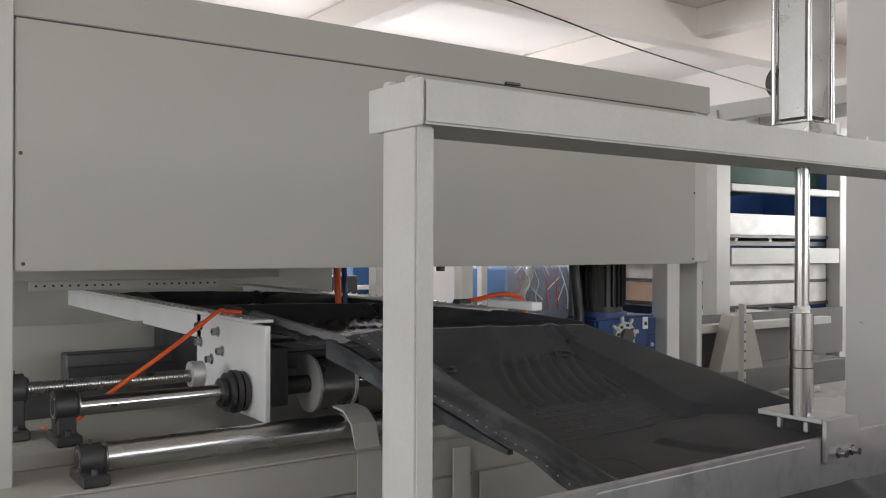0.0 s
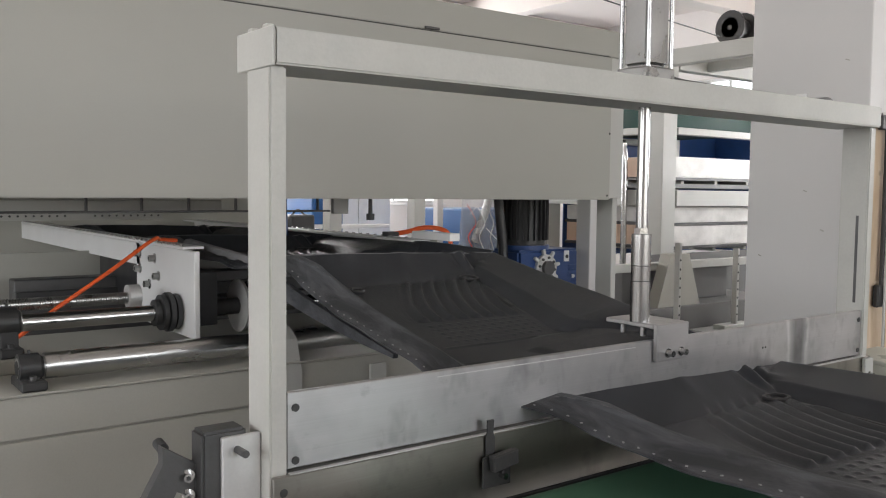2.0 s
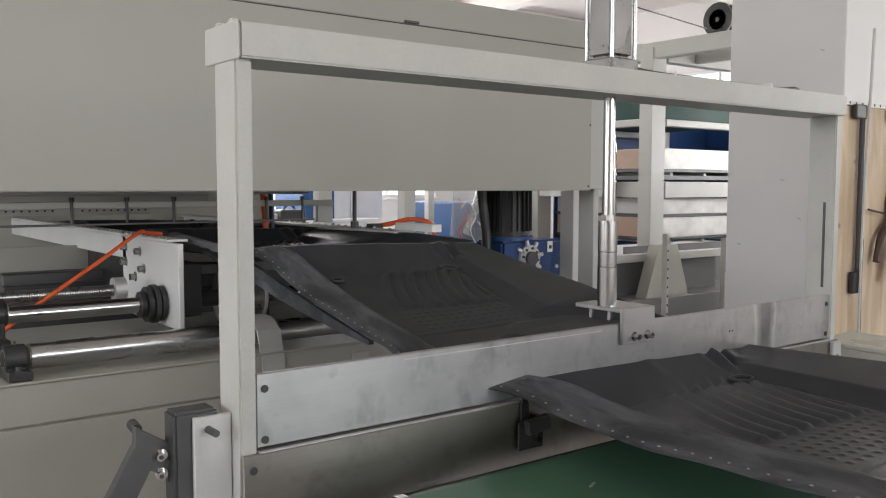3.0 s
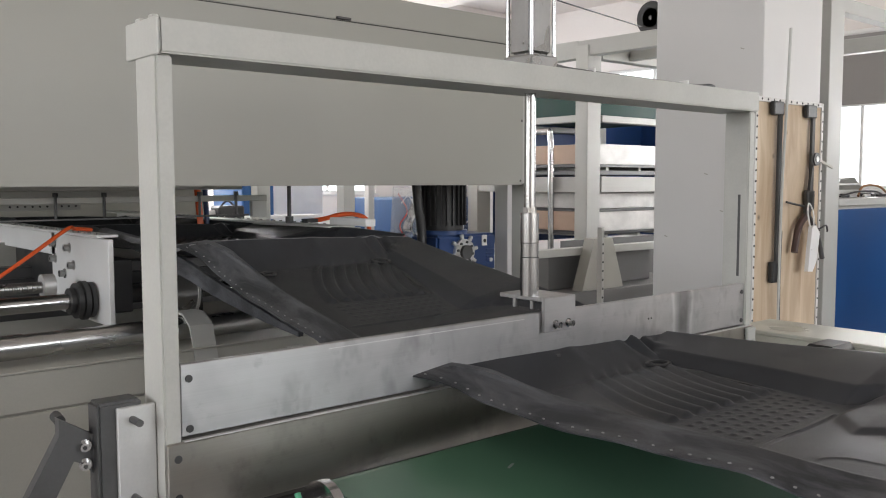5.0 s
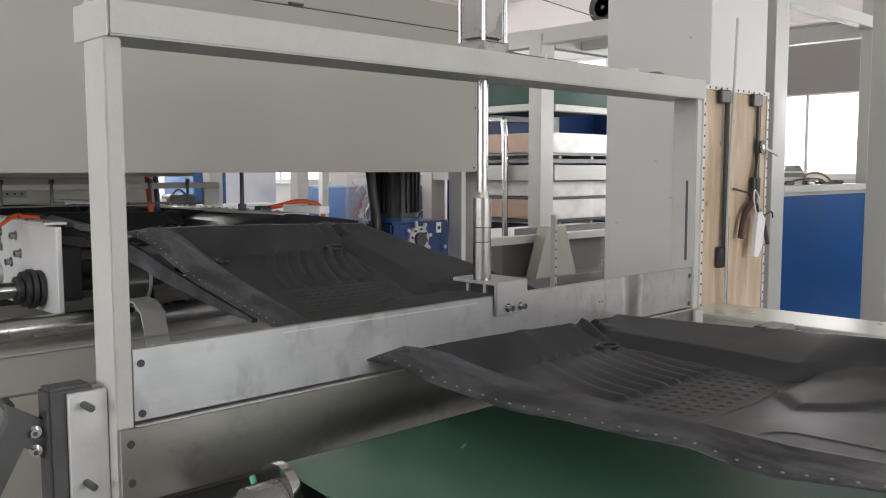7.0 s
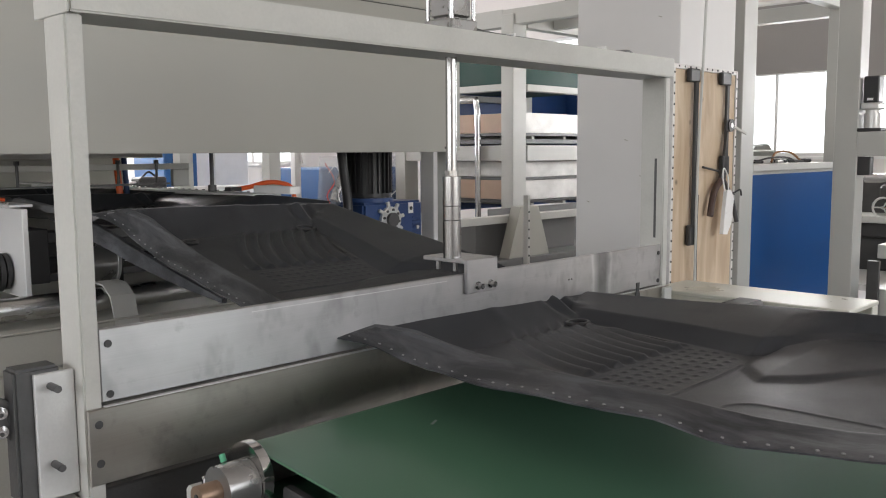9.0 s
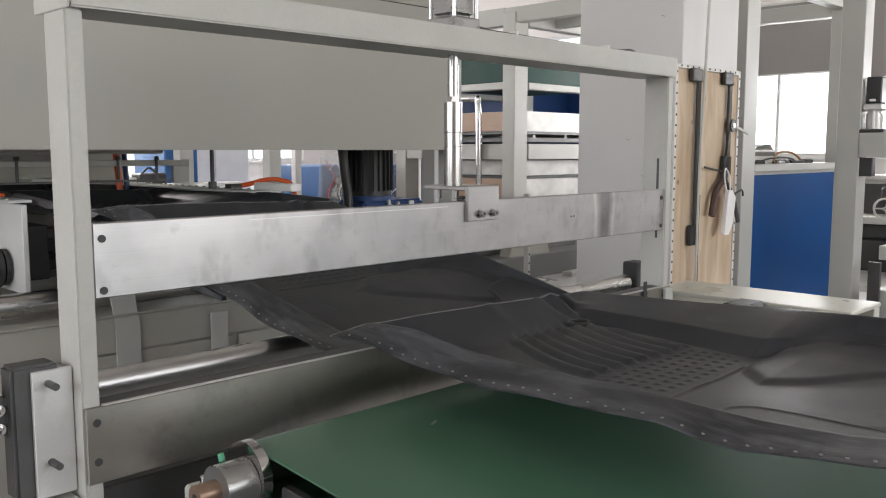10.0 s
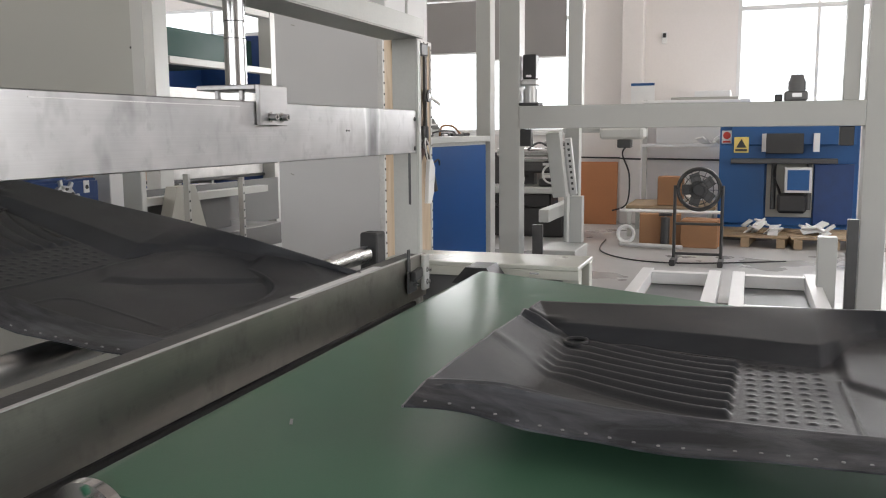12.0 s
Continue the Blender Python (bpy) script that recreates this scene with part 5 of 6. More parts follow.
part("drum", tube(B(), [(FX + 0.04, FY + 0.2 * math.cos(t), FZ + 0.2 * math.sin(t)) for t in np.linspace(0, 2 * math.pi, 33)], 0.02, 8, 2), BLACK_IRON, fn)
part("hub", rod(B(), (FX - 0.06, FY, FZ), (FX + 0.1, FY, FZ), 0.05, 20), BLACK_IRON, fn)
for y in (FY - 0.225, FY + 0.225):
    part("stand_leg", rod(B(), (FX, y, 0.06), (FX, y, 0.78), 0.016, 12), BLACK_IRON, fn)
    part("foot", box(B(), FX - 0.2, FX + 0.2, y - 0.025, y + 0.025, 0.0, 0.06, 0.004), BLACK_IRON, fn)
for z in (0.10, 0.40):
    part("stand_bar", rod(B(), (FX, FY - 0.225, z), (FX, FY + 0.225, z), 0.014, 12), BLACK_IRON, fn)
for y in (FY - 0.225, FY + 0.225):
    part("pivot", rod(B(), (FX, y, FZ), (FX, y - 0.04 * (1 if y > FY else -1), FZ), 0.02, 12), BLACK_IRON, fn)


def carton(x, y, z, sx, sy, sz, rz=0, mat=None, label="brown cardboard carton on the floor"):
    c = thing("carton", (x, y, z), label, "box", "cartons")
    m = pose(0, 0, 0, 0, 0, rz)
    part("body", rbox(B(), (x, y, z + sz / 2), (sx, sy, sz), (0, 0, rz), 0.006), mat or CARD, c)
    part("tape", rbox(B(), (x, y, z + sz / 2), (sx * 0.16, sy + 0.004, sz + 0.004), (0, 0, rz), 0), BROWN, c)


carton(9.6, -0.16, 0.0, 0.4, 0.46, 0.37, 5)
carton(9.55, -0.62, 0.0, 0.4, 0.40, 0.31, -4)
hp = thing("hand_pump", (9.33, -0.24, 0), "black hand pump leaning against a carton", "pump")
part("barrel", rod(B(), (9.33, -0.24, 0.0), (9.35, -0.24, 0.34), 0.05, 18), BLACK_IRON, hp)
part("grip", rod(B(), (9.35, -0.31, 0.37), (9.35, -0.17, 0.37), 0.018, 12), BLACK_PLASTIC, hp)
part("stem", rod(B(), (9.35, -0.24, 0.34), (9.352, -0.24, 0.37), 0.012, 10), CHROME, hp)
wp = thing("white_pipe", (9.5, -0.3, 0.38), "long white plastic pipe lying over the cartons", "pipe")
part("tube", rod(B(), (9.52, 0.28, 0.392), (9.55, -0.86, 0.388), 0.018, 14), WHITE, wp)
part("cap", rod(B(), (9.5195, 0.30, 0.392), (9.52, 0.28, 0.392), 0.022, 14), WHITE, wp)
hc = thing("hose_coil", (9.35, 0.20, 0), "coil of pale hose on the floor beside a carton", "hose")
for k in range(3):
    part("loop", tube(B(), [(9.33 + 0.01 * k, 0.20 + (0.10 - 0.008 * k) * math.cos(t), 0.14 + (0.10 - 0.008 * k) * math.sin(t)) for t in np.linspace(0, 2 * math.pi, 17)], 0.012, 8, 2), WHITE, hc)
wr = thing("wall_conduit", (11.98, 0.2, 0.95), "thin black conduit clipped along the wall", "conduit")
part("tube", rod(B(), (11.98, 0.62, 0.93), (11.98, 1.35, 0.94), 0.012, 10), BLACK_PLASTIC, wr)
part("tube", rod(B(), (11.738, 0.33, 0.92), (11.738, 0.62, 0.93), 0.012, 10), BLACK_PLASTIC, wr)
part("tube", rod(B(), (11.98, -0.86, 0.90), (11.98, 0.33, 0.92), 0.012, 10), BLACK_PLASTIC, wr)
carton(10.35, -0.21, 0.405, 0.3, 0.30, 0.35, 0, CARD, "cardboard carton on a bench by the wall")
dn = thing("wooden_panel", (11.7, 0.85, 0), "orange-brown varnished wooden panel leaning on the wall", "panel")
part("sheet", rbox(B(), (11.68, 0.92, 0.44), (0.04, 0.56, 0.89), (0, 6, 0), 0.004), BROWN, dn)
wb = thing("work_bench", (10.9, 0.0, 0), "long low workbench with clutter along the wall", "bench")
part("top", box(B(), 10.2, 11.2, -0.75, 0.32, 0.36, 0.40, 0.004), PALLET, wb)
for x in (10.25, 11.1):
    for y in (-0.7, 0.26):
        part("leg", box(B(), x, x + 0.05, y, y + 0.05, 0, 0.36, 0.003), FRAME, wb)
rk = thing("wall_shelf", (11.6, -0.5, 0), "grey steel shelf unit with white sheets", "shelf")
for y in (-1.05, 0.2):
    part("upright", box(B(), 11.3, 11.36, y, y + 0.06, 0.0, 1.72, 0.003), FRAME, rk)
for z in (1.10, 1.68):
    part("shelf", box(B(), 11.28, 11.75, -1.1, 0.27, z, z + 0.035, 0.003), WHITE, rk)
part("back_sheet", box(B(), 11.5, 11.52, -0.95, 0.1, 1.14, 1.6, 0.002), WHITE_SHEET, rk)
pk = thing("paper_stack", (11.5, -0.6, 1.715), "flat white boxes lying on the shelf", "boxes")
part("sheet", box(B(), 11.3, 11.7, -0.95, -0.1, 1.7155, 1.75, 0.004), BED, pk)
part("sheet", box(B(), 11.32, 11.7, -0.85, -0.4, 1.7505, 1.83, 0.004), WHITE, pk)
po = thing("notice", (11.99, 0.1, 1.8), "white paper notice with a blue header on the wall", "notice")
part("paper", box(B(), 11.725, 11.748, 0.16, 0.48, 1.67, 1.98, 0), WHITE, po)
part("header", box(B(), 11.718, 11.7245, 0.16, 0.48, 1.935, 1.97, 0), BLUE_PRESS, po)
sw = thing("wall_switch", (11.99, 0.0, 2.6), "small white wall box with a black switch", "switch")
part("plate", box(B(), 11.96, 11.997, 0.03, 0.10, 2.52, 2.68, 0.004), WHITE, sw)
part("rocker", box(B(), 11.945, 11.9595, 0.045, 0.085, 2.60, 2.66, 0.004), BLACK_PLASTIC, sw)

bp = thing("blue_press", (10.6, -1.6, 0), "blue painted hydraulic press with warning signs", "press")
part("body", box(B(), 10.7, 11.2, -2.45, -0.86, 0.25, 1.55, 0.01), BLUE_PRESS, bp)
for y in (-2.4, -0.95):
    part("foot", box(B(), 10.6, 11.1, y, y + 0.08, 0.15, 0.2, 0.004), BLUE_PRESS, bp)
part("left_door", box(B(), 10.62, 10.6985, -1.40, -0.86, 0.32, 1.28, 0.006), BLUE_PRESS, bp)
part("head", box(B(), 10.60, 10.6985, -2.4, -1.0, 1.285, 1.52, 0.006), BLUE_PRESS, bp)
part("ram", box(B(), 10.50, 10.5995, -1.82, -1.40, 1.18, 1.42, 0.006), BLACK_IRON, bp)
part("cross_bar", box(B(), 10.45, 10.6, -2.2, -1.0, 1.06, 1.12, 0.006), DARK_STEEL, bp)
part("control_box", box(B(), 10.35, 10.6, -1.92, -1.62, 0.72, 1.02, 0.006), WHITE_SHEET, bp)
part("control_face", box(B(), 10.34, 10.3495, -1.89, -1.65, 0.75, 0.99, 0), BLUE_PRESS, bp)
part("recess", box(B(), 10.66, 10.6985, -1.95, -1.42, 0.40, 1.05, 0.004), BED, bp)
part("right_door", box(B(), 10.64, 10.6985, -2.4, -1.96, 0.32, 1.05, 0.006), BLUE_DARK, bp)
part("tool_holder", box(B(), 10.5, 10.6585, -1.88, -1.55, 0.46, 0.70, 0.03), BLACK_IRON, bp)
for y in (-1.50, -1.90):
    part("guide_column", rod(B(), (10.60, y, 0.5), (10.60, y, 1.06), 0.03, 14), DARK_STEEL, bp)
part("hose", tube(B(), [(10.6, -1.52, 1.05), (10.5, -1.5, 0.9), (10.52, -1.56, 0.75), (10.6, -1.6, 0.6)], 0.016, 6), BLACK_PLASTIC, bp)
part("bed", box(B(), 10.5, 11.2, -2.45, -0.86, 0.20, 0.30, 0.008), BLUE_PRESS, bp)
for y in (-1.42, -2.0):
    part("white_column", box(B(), 10.56, 10.5985, y, y + 0.07, 1.20, 1.42, 0.003), WHITE, bp)
sg = part("warning_sign", box(B(), 10.585, 10.5995, -1.20, -1.03, 1.19, 1.38, 0), YELLOW, bp, "yellow warning sign with a black triangle")
part("triangle", prism(B(), [(-1.175, 1.25), (-1.055, 1.25), (-1.115, 1.36)], 0, 10.578, 10.5845), BLACK_IRON, sg)
part("text_bar", box(B(), 10.578, 10.5845, -1.185, -1.045, 1.205, 1.235, 0), BLACK_IRON, sg)
sg = part("warning_sign", box(B(), 10.685, 10.6985, -1.0, -0.88, 1.30, 1.46, 0), WHITE, bp, "white notice sign with a red ring")
part("ring", rod(B(), (10.684, -0.94, 1.40), (10.679, -0.94, 1.40), 0.045, 20), RED, sg)
part("text_bar", box(B(), 10.679, 10.6845, -0.985, -0.895, 1.31, 1.335, 0), RED, sg)

bp.location = Vector(bp.location) + Vector((0, 0.10, -0.15))


def pallet(x, y, rz):
    p = thing("pallet", (x, y, 0), "weathered wooden pallet on the floor", "pallet", "pallets")
    c, s = math.cos(radians(rz)), math.sin(radians(rz))
    for k in range(5):
        d = (k - 2) * 0.2
        part("board", rbox(B(), (x + d * c, y + d * s, 0.12), (0.13, 0.9, 0.025), (0, 0, rz), 0.003), PALLET, p)
    for k in (-1, 0, 1):
        part("bearer", rbox(B(), (x - k * 0.38 * s, y + k * 0.38 * c, 0.055), (1.0, 0.09, 0.1), (0, 0, rz), 0.003), PALLET, p)


pallet(10.0, -2.0, 4)
pallet(10.05, -1.15, -6)
random.seed(11)
for x, y, z, n in ((9.85, -1.3, 0.14, 9), (9.9, -2.0, 0.14, 7), (11.4, -0.62, 1.14, 4), (10.4, -0.58, 0.41, 5)):
    r = thing("rag_heap", (x, y, z), "crumpled white plastic and paper scraps", "scraps", "scrap heaps")
    for i in range(n):
        part("scrap", rbox(B(), (x + random.uniform(-0.12, 0.12), y + random.uniform(-0.2, 0.2), z + 0.03 + random.uniform(0, 0.1)), (random.uniform(0.1, 0.25), random.uniform(0.1, 0.25), 0.02), (random.uniform(-40, 40), random.uniform(-40, 40), random.uniform(0, 180)), 0.004), WHITE, r)
pp = thing("pipe", (9.0, -0.3, 0.03), "steel pipe lying on the floor", "pipe")
part("tube", rod(B(), (9.2, 0.25, 0.04), (9.05, -0.45, 0.04), 0.025, 12), ALU, pp)
ca = thing("floor_cable", (8.5, 0.0, 0.0), "thin black cable across the floor", "cable")
part("wire", tube(B(), [(9.8, 0.5, 0.01), (8.8, 0.4, 0.01), (8.2, 0.0, 0.01), (8.1, -0.6, 0.01), (8.5, -1.5, 0.01)], 0.008, 6), BLACK_PLASTIC, ca)
wc = thing("wall_cable", (11.6, 0.4, 1.0), "black cable hanging down the wall", "cable")
part("wire", tube(B(), [(11.7, 0.62, 1.55), (11.68, 0.60, 1.3), (11.7, 0.5, 1.15), (11.7, 0.58, 1.0), (11.7, 0.48, 0.7), (11.65, 0.50, 0.3), (11.6, 0.7, 0.2)], 0.012, 6), BLACK_PLASTIC, wc)
lt = thing("bench_drill", (9.6, 0.35, 1.45), "grey hanging machine head over the bench", "drill")
part("body", box(B(), 9.5, 9.9, 0.05, 0.55, 1.22, 1.36, 0.03), FRAME, lt)
part("arm", box(B(), 9.6, 9.8, 0.55, 1.0, 1.30, 1.36, 0.01), FRAME, lt)
part("column", box(B(), 9.7, 9.8, 0.9, 1.0, 0.0, 1.30, 0.005), FRAME, lt)
part("drop", box(B(), 9.62, 9.78, 0.2, 0.36, 1.12, 1.2195, 0.01), DARK_STEEL, lt)
# milling machine in the gap beside the blue enclosure
ml = thing("milling_machine", (10.0, 1.8, 0), "dark grey milling machine with hand wheels", "machine")
part("base", box(B(), 9.9, 10.7, 1.05, 2.3, 0.0, 0.38, 0.02), BLACK_IRON, ml)
part("column", box(B(), 10.35, 10.7, 1.5, 2.1, 0.381, 1.05, 0.03), DARK_STEEL, ml)
part("table", box(B(), 9.7, 10.34, 0.95, 2.4, 0.56, 0.64, 0.01), FRAME, ml)
part("saddle", box(B(), 9.85, 10.34, 1.2, 1.9, 0.382, 0.559, 0.02), BLACK_IRON, ml)
part("head", box(B(), 9.95, 10.34, 1.15, 1.75, 0.80, 0.98, 0.03), DARK_STEEL, ml)
for y0, y1, z, r in ((0.95, 1.9, 1.06, 0.055), (1.0, 1.6, 0.98, 0.045), (0.98, 1.3, 1.17, 0.035)):
    part("spindle", rod(B(), (9.95, y0, z), (9.95, y1, z), r, 18), CHROME, ml)
    part("collar", rod(B(), (9.95, y0 + 0.12, z), (9.95, y0 + 0.2, z), r * 1.35, 18), DARK_STEEL, ml)
part("vise", box(B(), 9.82, 10.05, 1.0, 1.35, 0.641, 0.74, 0.015), DARK_STEEL, ml)
part("gauge_row", box(B(), 9.84, 9.86, 1.0, 1.3, 0.90, 0.93, 0.003), ALU, ml)
for y, z in ((1.16, 0.80), (1.62, 0.74), (2.1, 0.80)):
    tubepts = [(9.72, y + 0.11 * math.cos(t), z + 0.11 * math.sin(t)) for t in np.linspace(0, 2 * math.pi, 21)]
    part("hand_wheel", tube(B(), tubepts, 0.013, 6, 2), ALU, ml)
    for k in range(3):
        a = k * 2.094
        part("wheel_spoke", rod(B(), (9.72, y, z), (9.72, y + 0.11 * math.cos(a), z + 0.11 * math.sin(a)), 0.008, 6), ALU, ml)
    part("wheel_shaft", rod(B(), (9.70, y, z), (10.34, y, z), 0.02, 10), CHROME, ml)
part("lever", rod(B(), (9.8, 1.2, 1.08), (9.62, 1.05, 1.2), 0.012, 8), CHROME, ml)
part("hose", tube(B(), [(9.9, 1.5, 1.1), (9.75, 1.3, 1.18), (9.7, 1.05, 1.0), (9.75, 1.0, 0.7)], 0.014, 6), BLACK_PLASTIC, ml)

# ---- frame rack with aluminium moulds ----
ra = thing("mould_rack", (8.6, 6.0, 0), "tall light grey welded steel rack holding cast moulds", "rack")
for x, y in ((7.78, 5.40), (10.4, 5.40), (7.78, 7.4), (10.4, 7.4)):
    part("upright", box(B(), x, x + 0.26, y, y + 0.20, 0.0, 3.1, 0.006), FRAME, ra)
for z, h in ((2.165, 0.085), (1.275, 0.20), (2.95, 0.22)):
    part("front_beam", box(B(), 8.0805, 10.3995, 5.41, 5.56, z, z + h, 0.005), FRAME, ra)
    part("side_beam", box(B(), 7.80, 7.95, 5.6005, 7.3995, z, z + h, 0.005), FRAME, ra)
    part("back_beam", box(B(), 8.0805, 10.3995, 7.42, 7.56, z, z + h, 0.005), FRAME, ra)
part("runway_beam", box(B(), 7.80, 7.95, 3.2, 5.5995, 2.97, 3.16, 0.005), FRAME, ra)
part("runway_beam", box(B(), 8.6, 8.7, 3.2, 5.4, 2.97, 3.10, 0.005), FRAME, ra)
part("runway_tie", box(B(), 7.9505, 8.5995, 3.4, 3.5, 3.0, 3.1, 0.004), FRAME, ra)
part("top_cover", box(B(), 8.1, 10.38, 5.7, 7.38, 2.26, 2.64, 0.01), GREEN_DARK, ra, "dark green cover")
part("shelf_plate", box(B(), 8.09, 10.39, 5.6, 7.4, 1.50, 1.56, 0.004), DARK_STEEL, ra)
part("low_beam", box(B(), 6.9, 10.39, 5.85, 5.95, 0.42, 0.52, 0.004), FRAME, ra)
part("pipe", tube(B(), [(7.75, 6.9, 2.06), (7.75, 6.1, 2.06), (7.75, 5.99, 2.0), (7.75, 5.97, 1.4), (7.75, 5.97, 0.0)], 0.04, 14), CHROME, ra)
# blue sheets added in place of a machine; they hide the bright wall
part("back_panel", box(B(), 8.3, 11.9, 7.6, 7.62, 0.5, 2.9, 0.003), BLUE_DARK, ra, "deep blue sheet standing in for a machine behind")
part("cover_sheet", box(B(), 11.86, 11.899, 5.7, 7.599, 0.5, 2.9, 0.003), BLUE_DARK, ra, "deep blue sheet added to hide the bright wall")
for z0, z1 in ((1.64, 1.90), (1.06, 1.262), (0.76, 1.035)):
    mo = thing("mould_block", (9.0, 6.3, z0), "cast aluminium mould block resting in the rack", "mould", "mould blocks")
    part("block", box(B(), 8.14, 10.38, 5.58, 7.35, z0, z1, 0.012, 2), RAW_ALU, mo)
    part("side_board", box(B(), 8.10, 8.1395, 5.60, 7.33, z0 + 0.005, z1 - 0.005, 0.004), SIDE_WOOD if z0 != 1.06 else RAW_ALU, mo, "pinkish wooden side board" if z0 != 1.06 else "")
    part("base_plate", box(B(), 8.09, 10.39, 5.56, 7.36, z0 - 0.04, z0 - 0.001, 0.004), DARK_STEEL, mo)
    for x in (8.4, 9.1, 9.8):
        part("runner", box(B(), x, x + 0.06, 5.6, 7.4, z0 - 0.085, z0 - 0.0405, 0.003), FRAME, mo)
rl = thing("cable_reel", (9.1, 5.48, 3.17), "black cable reel with a motor on the rack's top", "reel")
for x in (8.98, 9.26):
    part("flange", rod(B(), (x, 5.48, 3.66), (x + 0.03, 5.48, 3.66), 0.22, 30), BLACK_IRON, rl)
part("core", rod(B(), (8.98, 5.48, 3.66), (9.26, 5.48, 3.66), 0.13, 24), BLACK_PLASTIC, rl)
part("motor", rod(B(), (9.28, 5.48, 3.64), (9.65, 5.48, 3.64), 0.14, 24), BLACK_IRON, rl)
part("mount", box(B(), 9.0, 9.5, 5.42, 5.54, 3.17, 3.54, 0.004), ALU, rl)
part("hub_plate", rod(B(), (8.976, 5.48, 3.66), (8.981, 5.48, 3.66), 0.03, 16), DARK_STEEL, rl)
rl.location = Vector(rl.location) + Vector((0.17, 0, -0.06))
# low stands before the rack
for x, y, h in ((6.2, 3.9, 0.95), (7.3, 4.0, 0.86)):
    sd = thing("slotted_stand", (x, y, 0), "grey slotted steel upright stand", "stand", "slotted stands")
    part("upright", box(B(), x + 0.02, x + 0.06, y, y + 0.06, 0.0, h, 0.003), FRAME, sd)
    bm = B()
    for i in range(8):
        rod(bm, (x + 0.04, y - 0.001, 0.15 + i * 0.09), (x + 0.04, y + 0.003, 0.15 + i * 0.09), 0.012, 10)
    part("holes", bm, BLACK_IRON, sd, kind="stuff")
    part("foot", box(B(), x - 0.2, x + 0.3, y - 0.02, y + 0.12, 0.0, 0.05, 0.003), FRAME, sd)
tr = thing("machine_carriage", (7.2, 4.7, 0), "grey sheet steel machine carriage", "carriage")
part("body", box(B(), 6.2, 8.0, 4.6, 5.2, 0.25, 0.62, 0.006), DARK_PAINT, tr)
part("rail", box(B(), 5.6, 8.6, 4.45, 4.58, 0.62, 0.70, 0.004), FRAME, tr)
part("prism_stand", prism(B(), [(6.4, 0.25), (7.1, 0.25), (6.9, 0.8), (6.6, 0.8)], 1, 4.3, 4.44), BED, tr)
part("base", box(B(), 5.6, 8.6, 4.25, 5.3, 0.0, 0.249, 0.004), DARK_PAINT, tr)
part("rear_screen", box(B(), 7.2, 10.3, 5.30, 5.32, 0.1, 0.70, 0.003), DARK_PAINT, tr)

# ---- far end of the hall ----
fb = thing("blue_machine", (7.6, 8.6, 0), "blue machine wrapped in clear film", "machine")
part("body", box(B(), 6.9, 8.4, 8.2, 9.4, 0.0, 1.18, 0.02), BLUE_PRESS, fb)
part("frame_post", box(B(), 6.42, 6.52, 8.15, 8.25, 0.0, 1.75, 0.004), WHITE_SHEET, fb)
part("frame_post", box(B(), 8.42, 8.52, 8.15, 8.25, 0.0, 1.75, 0.004), WHITE_SHEET, fb)
part("frame_rail", box(B(), 6.5205, 8.4195, 8.16, 8.24, 1.60, 1.70, 0.004), WHITE_SHEET, fb)
part("arm", rod(B(), (7.05, 8.1, 0.72), (7.32, 8.1, 1.36), 0.06, 18), TURNED, fb, "slanting steel cylinder")
part("arm_cap", rod(B(), (7.31, 8.1, 1.34), (7.34, 8.1, 1.42), 0.075, 18), RED, fb)
# white strips paint the bright streaks of light on the film
for k in range(9):
    a = 0.4 + k * 0.7
    part("film_glint", rbox(B(), (7.0 + 0.15 * k, 8.03, 1.0 + 0.22 * math.sin(a * 3)), (0.012, 0.008, 0.28), (0, 60 * math.sin(a * 2.3), 0), 0.002), WHITE, fb)
part("film", rbox(B(), (7.5, 8.05, 0.85), (1.6, 0.01, 1.0), (6, 0, 3), 0), FILM, fb, "loose clear plastic film")
for i in range(7):
    part("cable", tube(B(), [(6.9 + i * 0.17, 8.1, 1.25), (7.0 + i * 0.16, 8.02, 1.0), (6.85 + i * 0.2, 8.0, 0.8), (7.0 + i * 0.18, 8.05, 0.6)], 0.008, 6), random.choice((WHITE, WHITE, RED)), fb)
fb = thing("blue_machine", (4.6, 9.6, 0), "distant blue painted machine with clutter", "machine")
part("body", box(B(), 5.1, 5.6, 9.3, 10.2, 0.0, 1.5, 0.02), BLUE_PRESS, fb)
part("shelf", box(B(), 4.8, 6.2, 9.0, 9.29, 0.9, 0.95, 0.01), WHITE, fb)
fc = thing("white_cabinet", (6.6, 11, 0), "white painted cupboard by the far wall", "cabinet")
part("body", box(B(), 6.1, 7.4, 10.8, 11.5, 0.0, 2.4, 0.01), WHITE, fc)
part("door", box(B(), 6.12, 6.74, 10.78, 10.7985, 0.05, 2.35, 0.004), WHITE, fc)
part("door", box(B(), 6.76, 7.38, 10.78, 10.7985, 0.05, 2.35, 0.004), WHITE, fc)
fp = thing("frame_post", (4.9, 6.6, 0), "light grey square steel frame post", "post", "frame posts")
part("tube", box(B(), 4.95, 5.10, 6.6, 6.75, 0.0, 3.2, 0.004), FRAME, fp)
fp = thing("frame_post", (3.9, 6.6, 0), "light grey square steel frame post", "post", "frame posts")
part("tube", box(B(), 3.85, 4.0, 6.6, 6.75, 0.0, 3.2, 0.004), FRAME, fp)
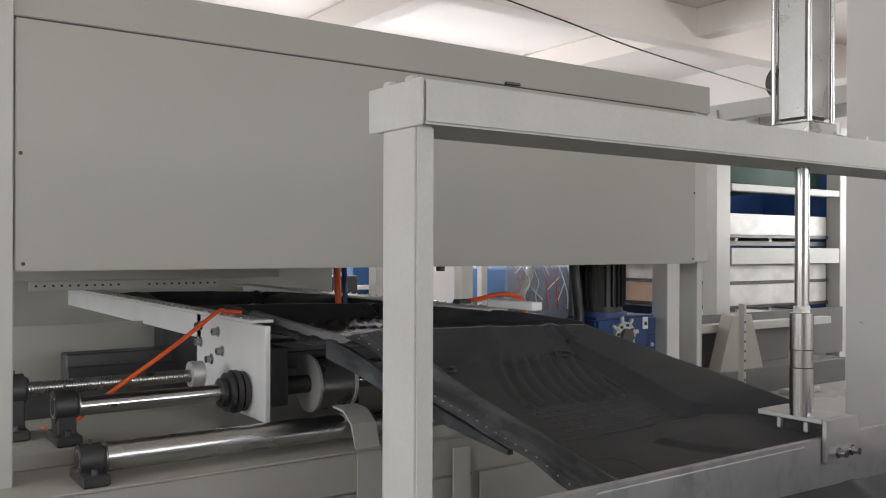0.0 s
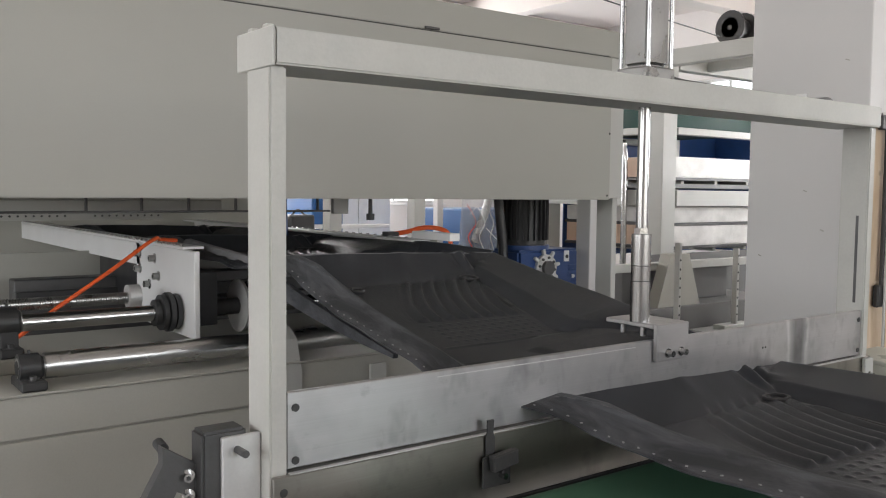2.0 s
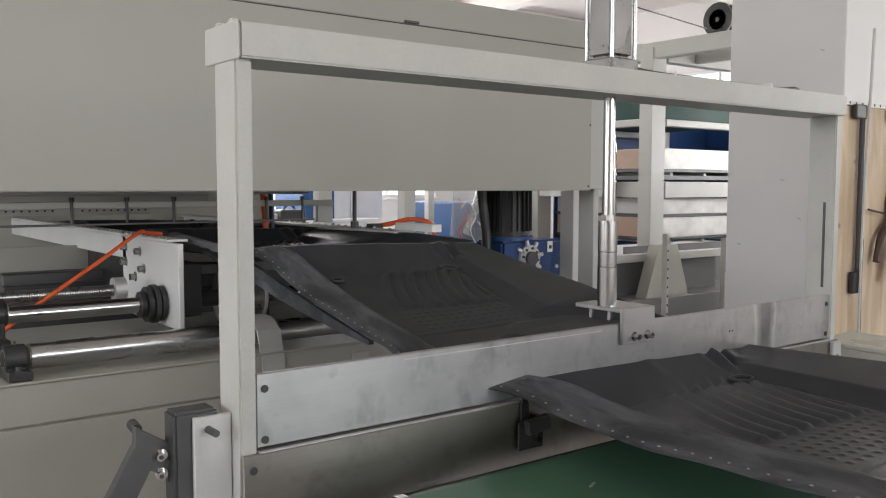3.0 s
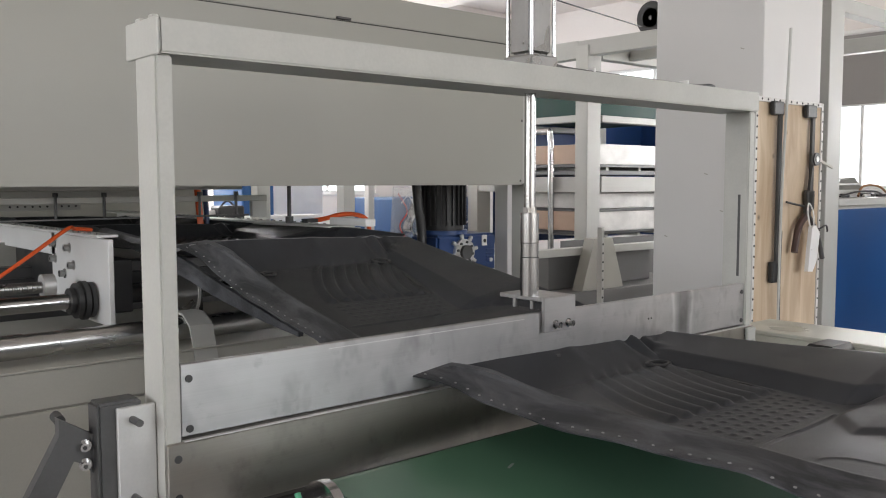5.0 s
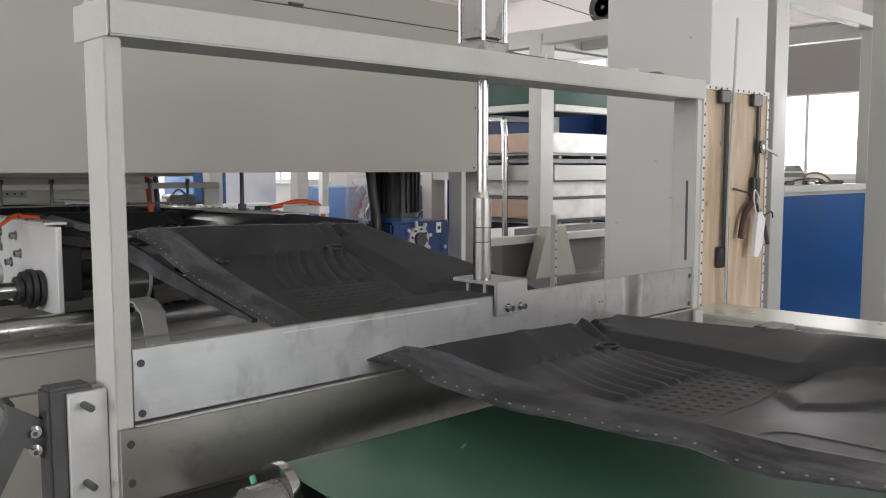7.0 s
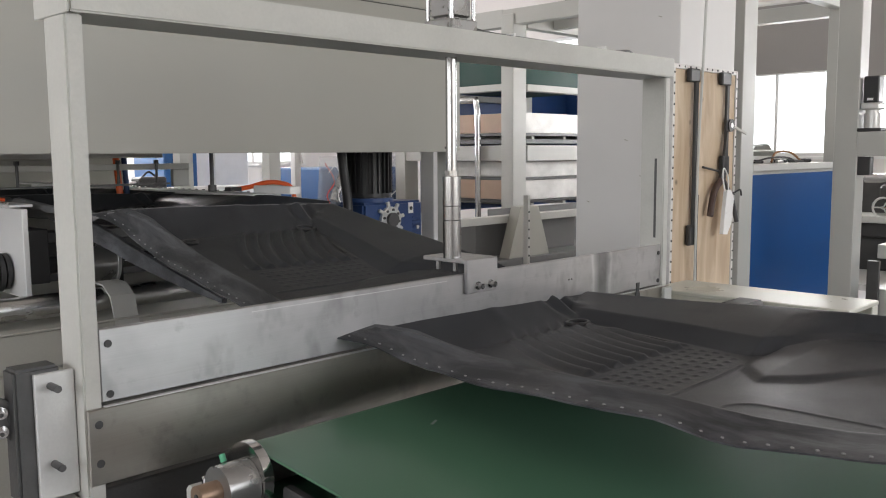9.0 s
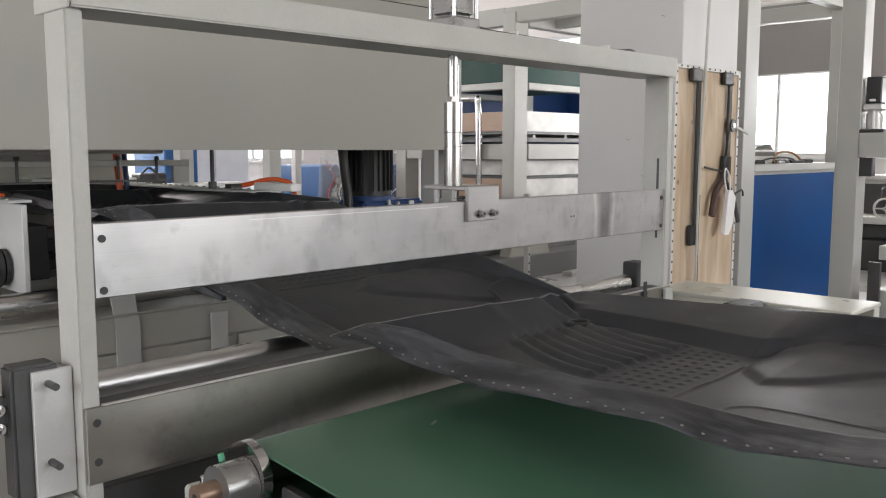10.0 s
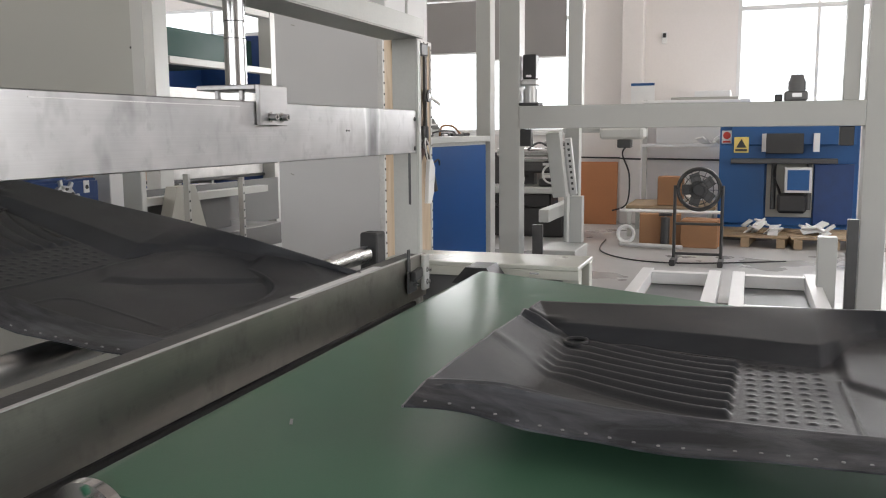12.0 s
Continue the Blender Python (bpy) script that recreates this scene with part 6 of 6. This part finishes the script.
for x, y, z, mat in ((4.2, 8.2, 0.9, BLACK_IRON), (3.5, 8.4, 0.85, CARD), (3.9, 8.3, 0.85, WHITE)):
    t = thing("bench_tool_box", (x, y, z), "small tool box on the far bench", "box", "far bench boxes")
    part("body", box(B(), x, x + 0.35, y, y + 0.25, z, z + 0.22, 0.02), mat, t)
    part("handle", tube(B(), [(x + 0.08, y + 0.12, z + 0.21), (x + 0.17, y + 0.12, z + 0.28), (x + 0.27, y + 0.12, z + 0.21)], 0.012, 6), BLACK_PLASTIC, t)
fw = thing("far_bench", (3.9, 8.3, 0), "long grey bench in the far bay", "bench")
part("top", box(B(), 2.6, 5.2, 8.1, 8.8, 0.80, 0.848, 0.004), FRAME, fw)
for x in (2.65, 5.1):
    part("leg", box(B(), x, x + 0.06, 8.15, 8.75, 0.0, 0.80, 0.004), FRAME, fw)
ov = thing("overhead_cable", (4, 6, 3.9), "thin black cable slung under the ceiling", "cable")
part("wire", tube(B(), [(0.72, 4.9, 4.24), (1.6, 4.9, 4.02), (3.0, 4.9, 3.82), (4.0, 4.95, 3.72), (5.0, 4.95, 3.6), (6.2, 5.1, 3.52), (8.9, 5.45, 3.45)], 0.008, 6, 8), BLACK_PLASTIC, ov)


def motions():
    """What moves: the clamp comes down, the knife crosses, the blade lifts, the cut mat rides off."""
    kx = 0.212
    walk(knife, [(t, pose(0.11 + kx * min(t, 9.2), -0.01, 0.80)) for t in (0, 2, 4, 6, 8, 9, 9.2, 9.4, 10.5, 12)])
    press = ((0, 0.16), (1.7, 0.16), (1.85, 0.145), (2.0, 0.082), (2.1, 0.045), (2.2, 0.019), (2.35, 0), (12, 0))
    walk(clamp, [(t, pose(0.7, 2.46, 1.33 + z)) for t, z in press])
    lift = ((0, 0), (9.3, 0), (9.4, 0.004), (9.5, 0.028), (9.7, 0.1), (10.0, 0.209), (10.2, 0.281), (10.35, 0.334), (10.45, 0.362), (10.55, 0.366), (12, 0.366))
    walk(blade, [(t, pose(1.12, 0.03, 0.885 + z)) for t, z in lift])
    ride = ((0, 0, 0.868, -1.1), (10.5, 0, 0.868, -1.1), (10.6, 0, 0.868, -1.1), (10.75, -0.03, 0.860, -1.0), (11.0, -0.12, 0.842, -0.8), (11.25, -0.225, 0.816, -0.8), (11.5, -0.335, 0.799, -0.7), (11.75, -0.463, 0.786, -0.6), (12.0, -0.588, 0.778, -0.5))
    walk(FRONT_MAT, [(t, pose(0.69, 0.035 + y, z, tilt)) for t, y, z, tilt in ride])


motions()
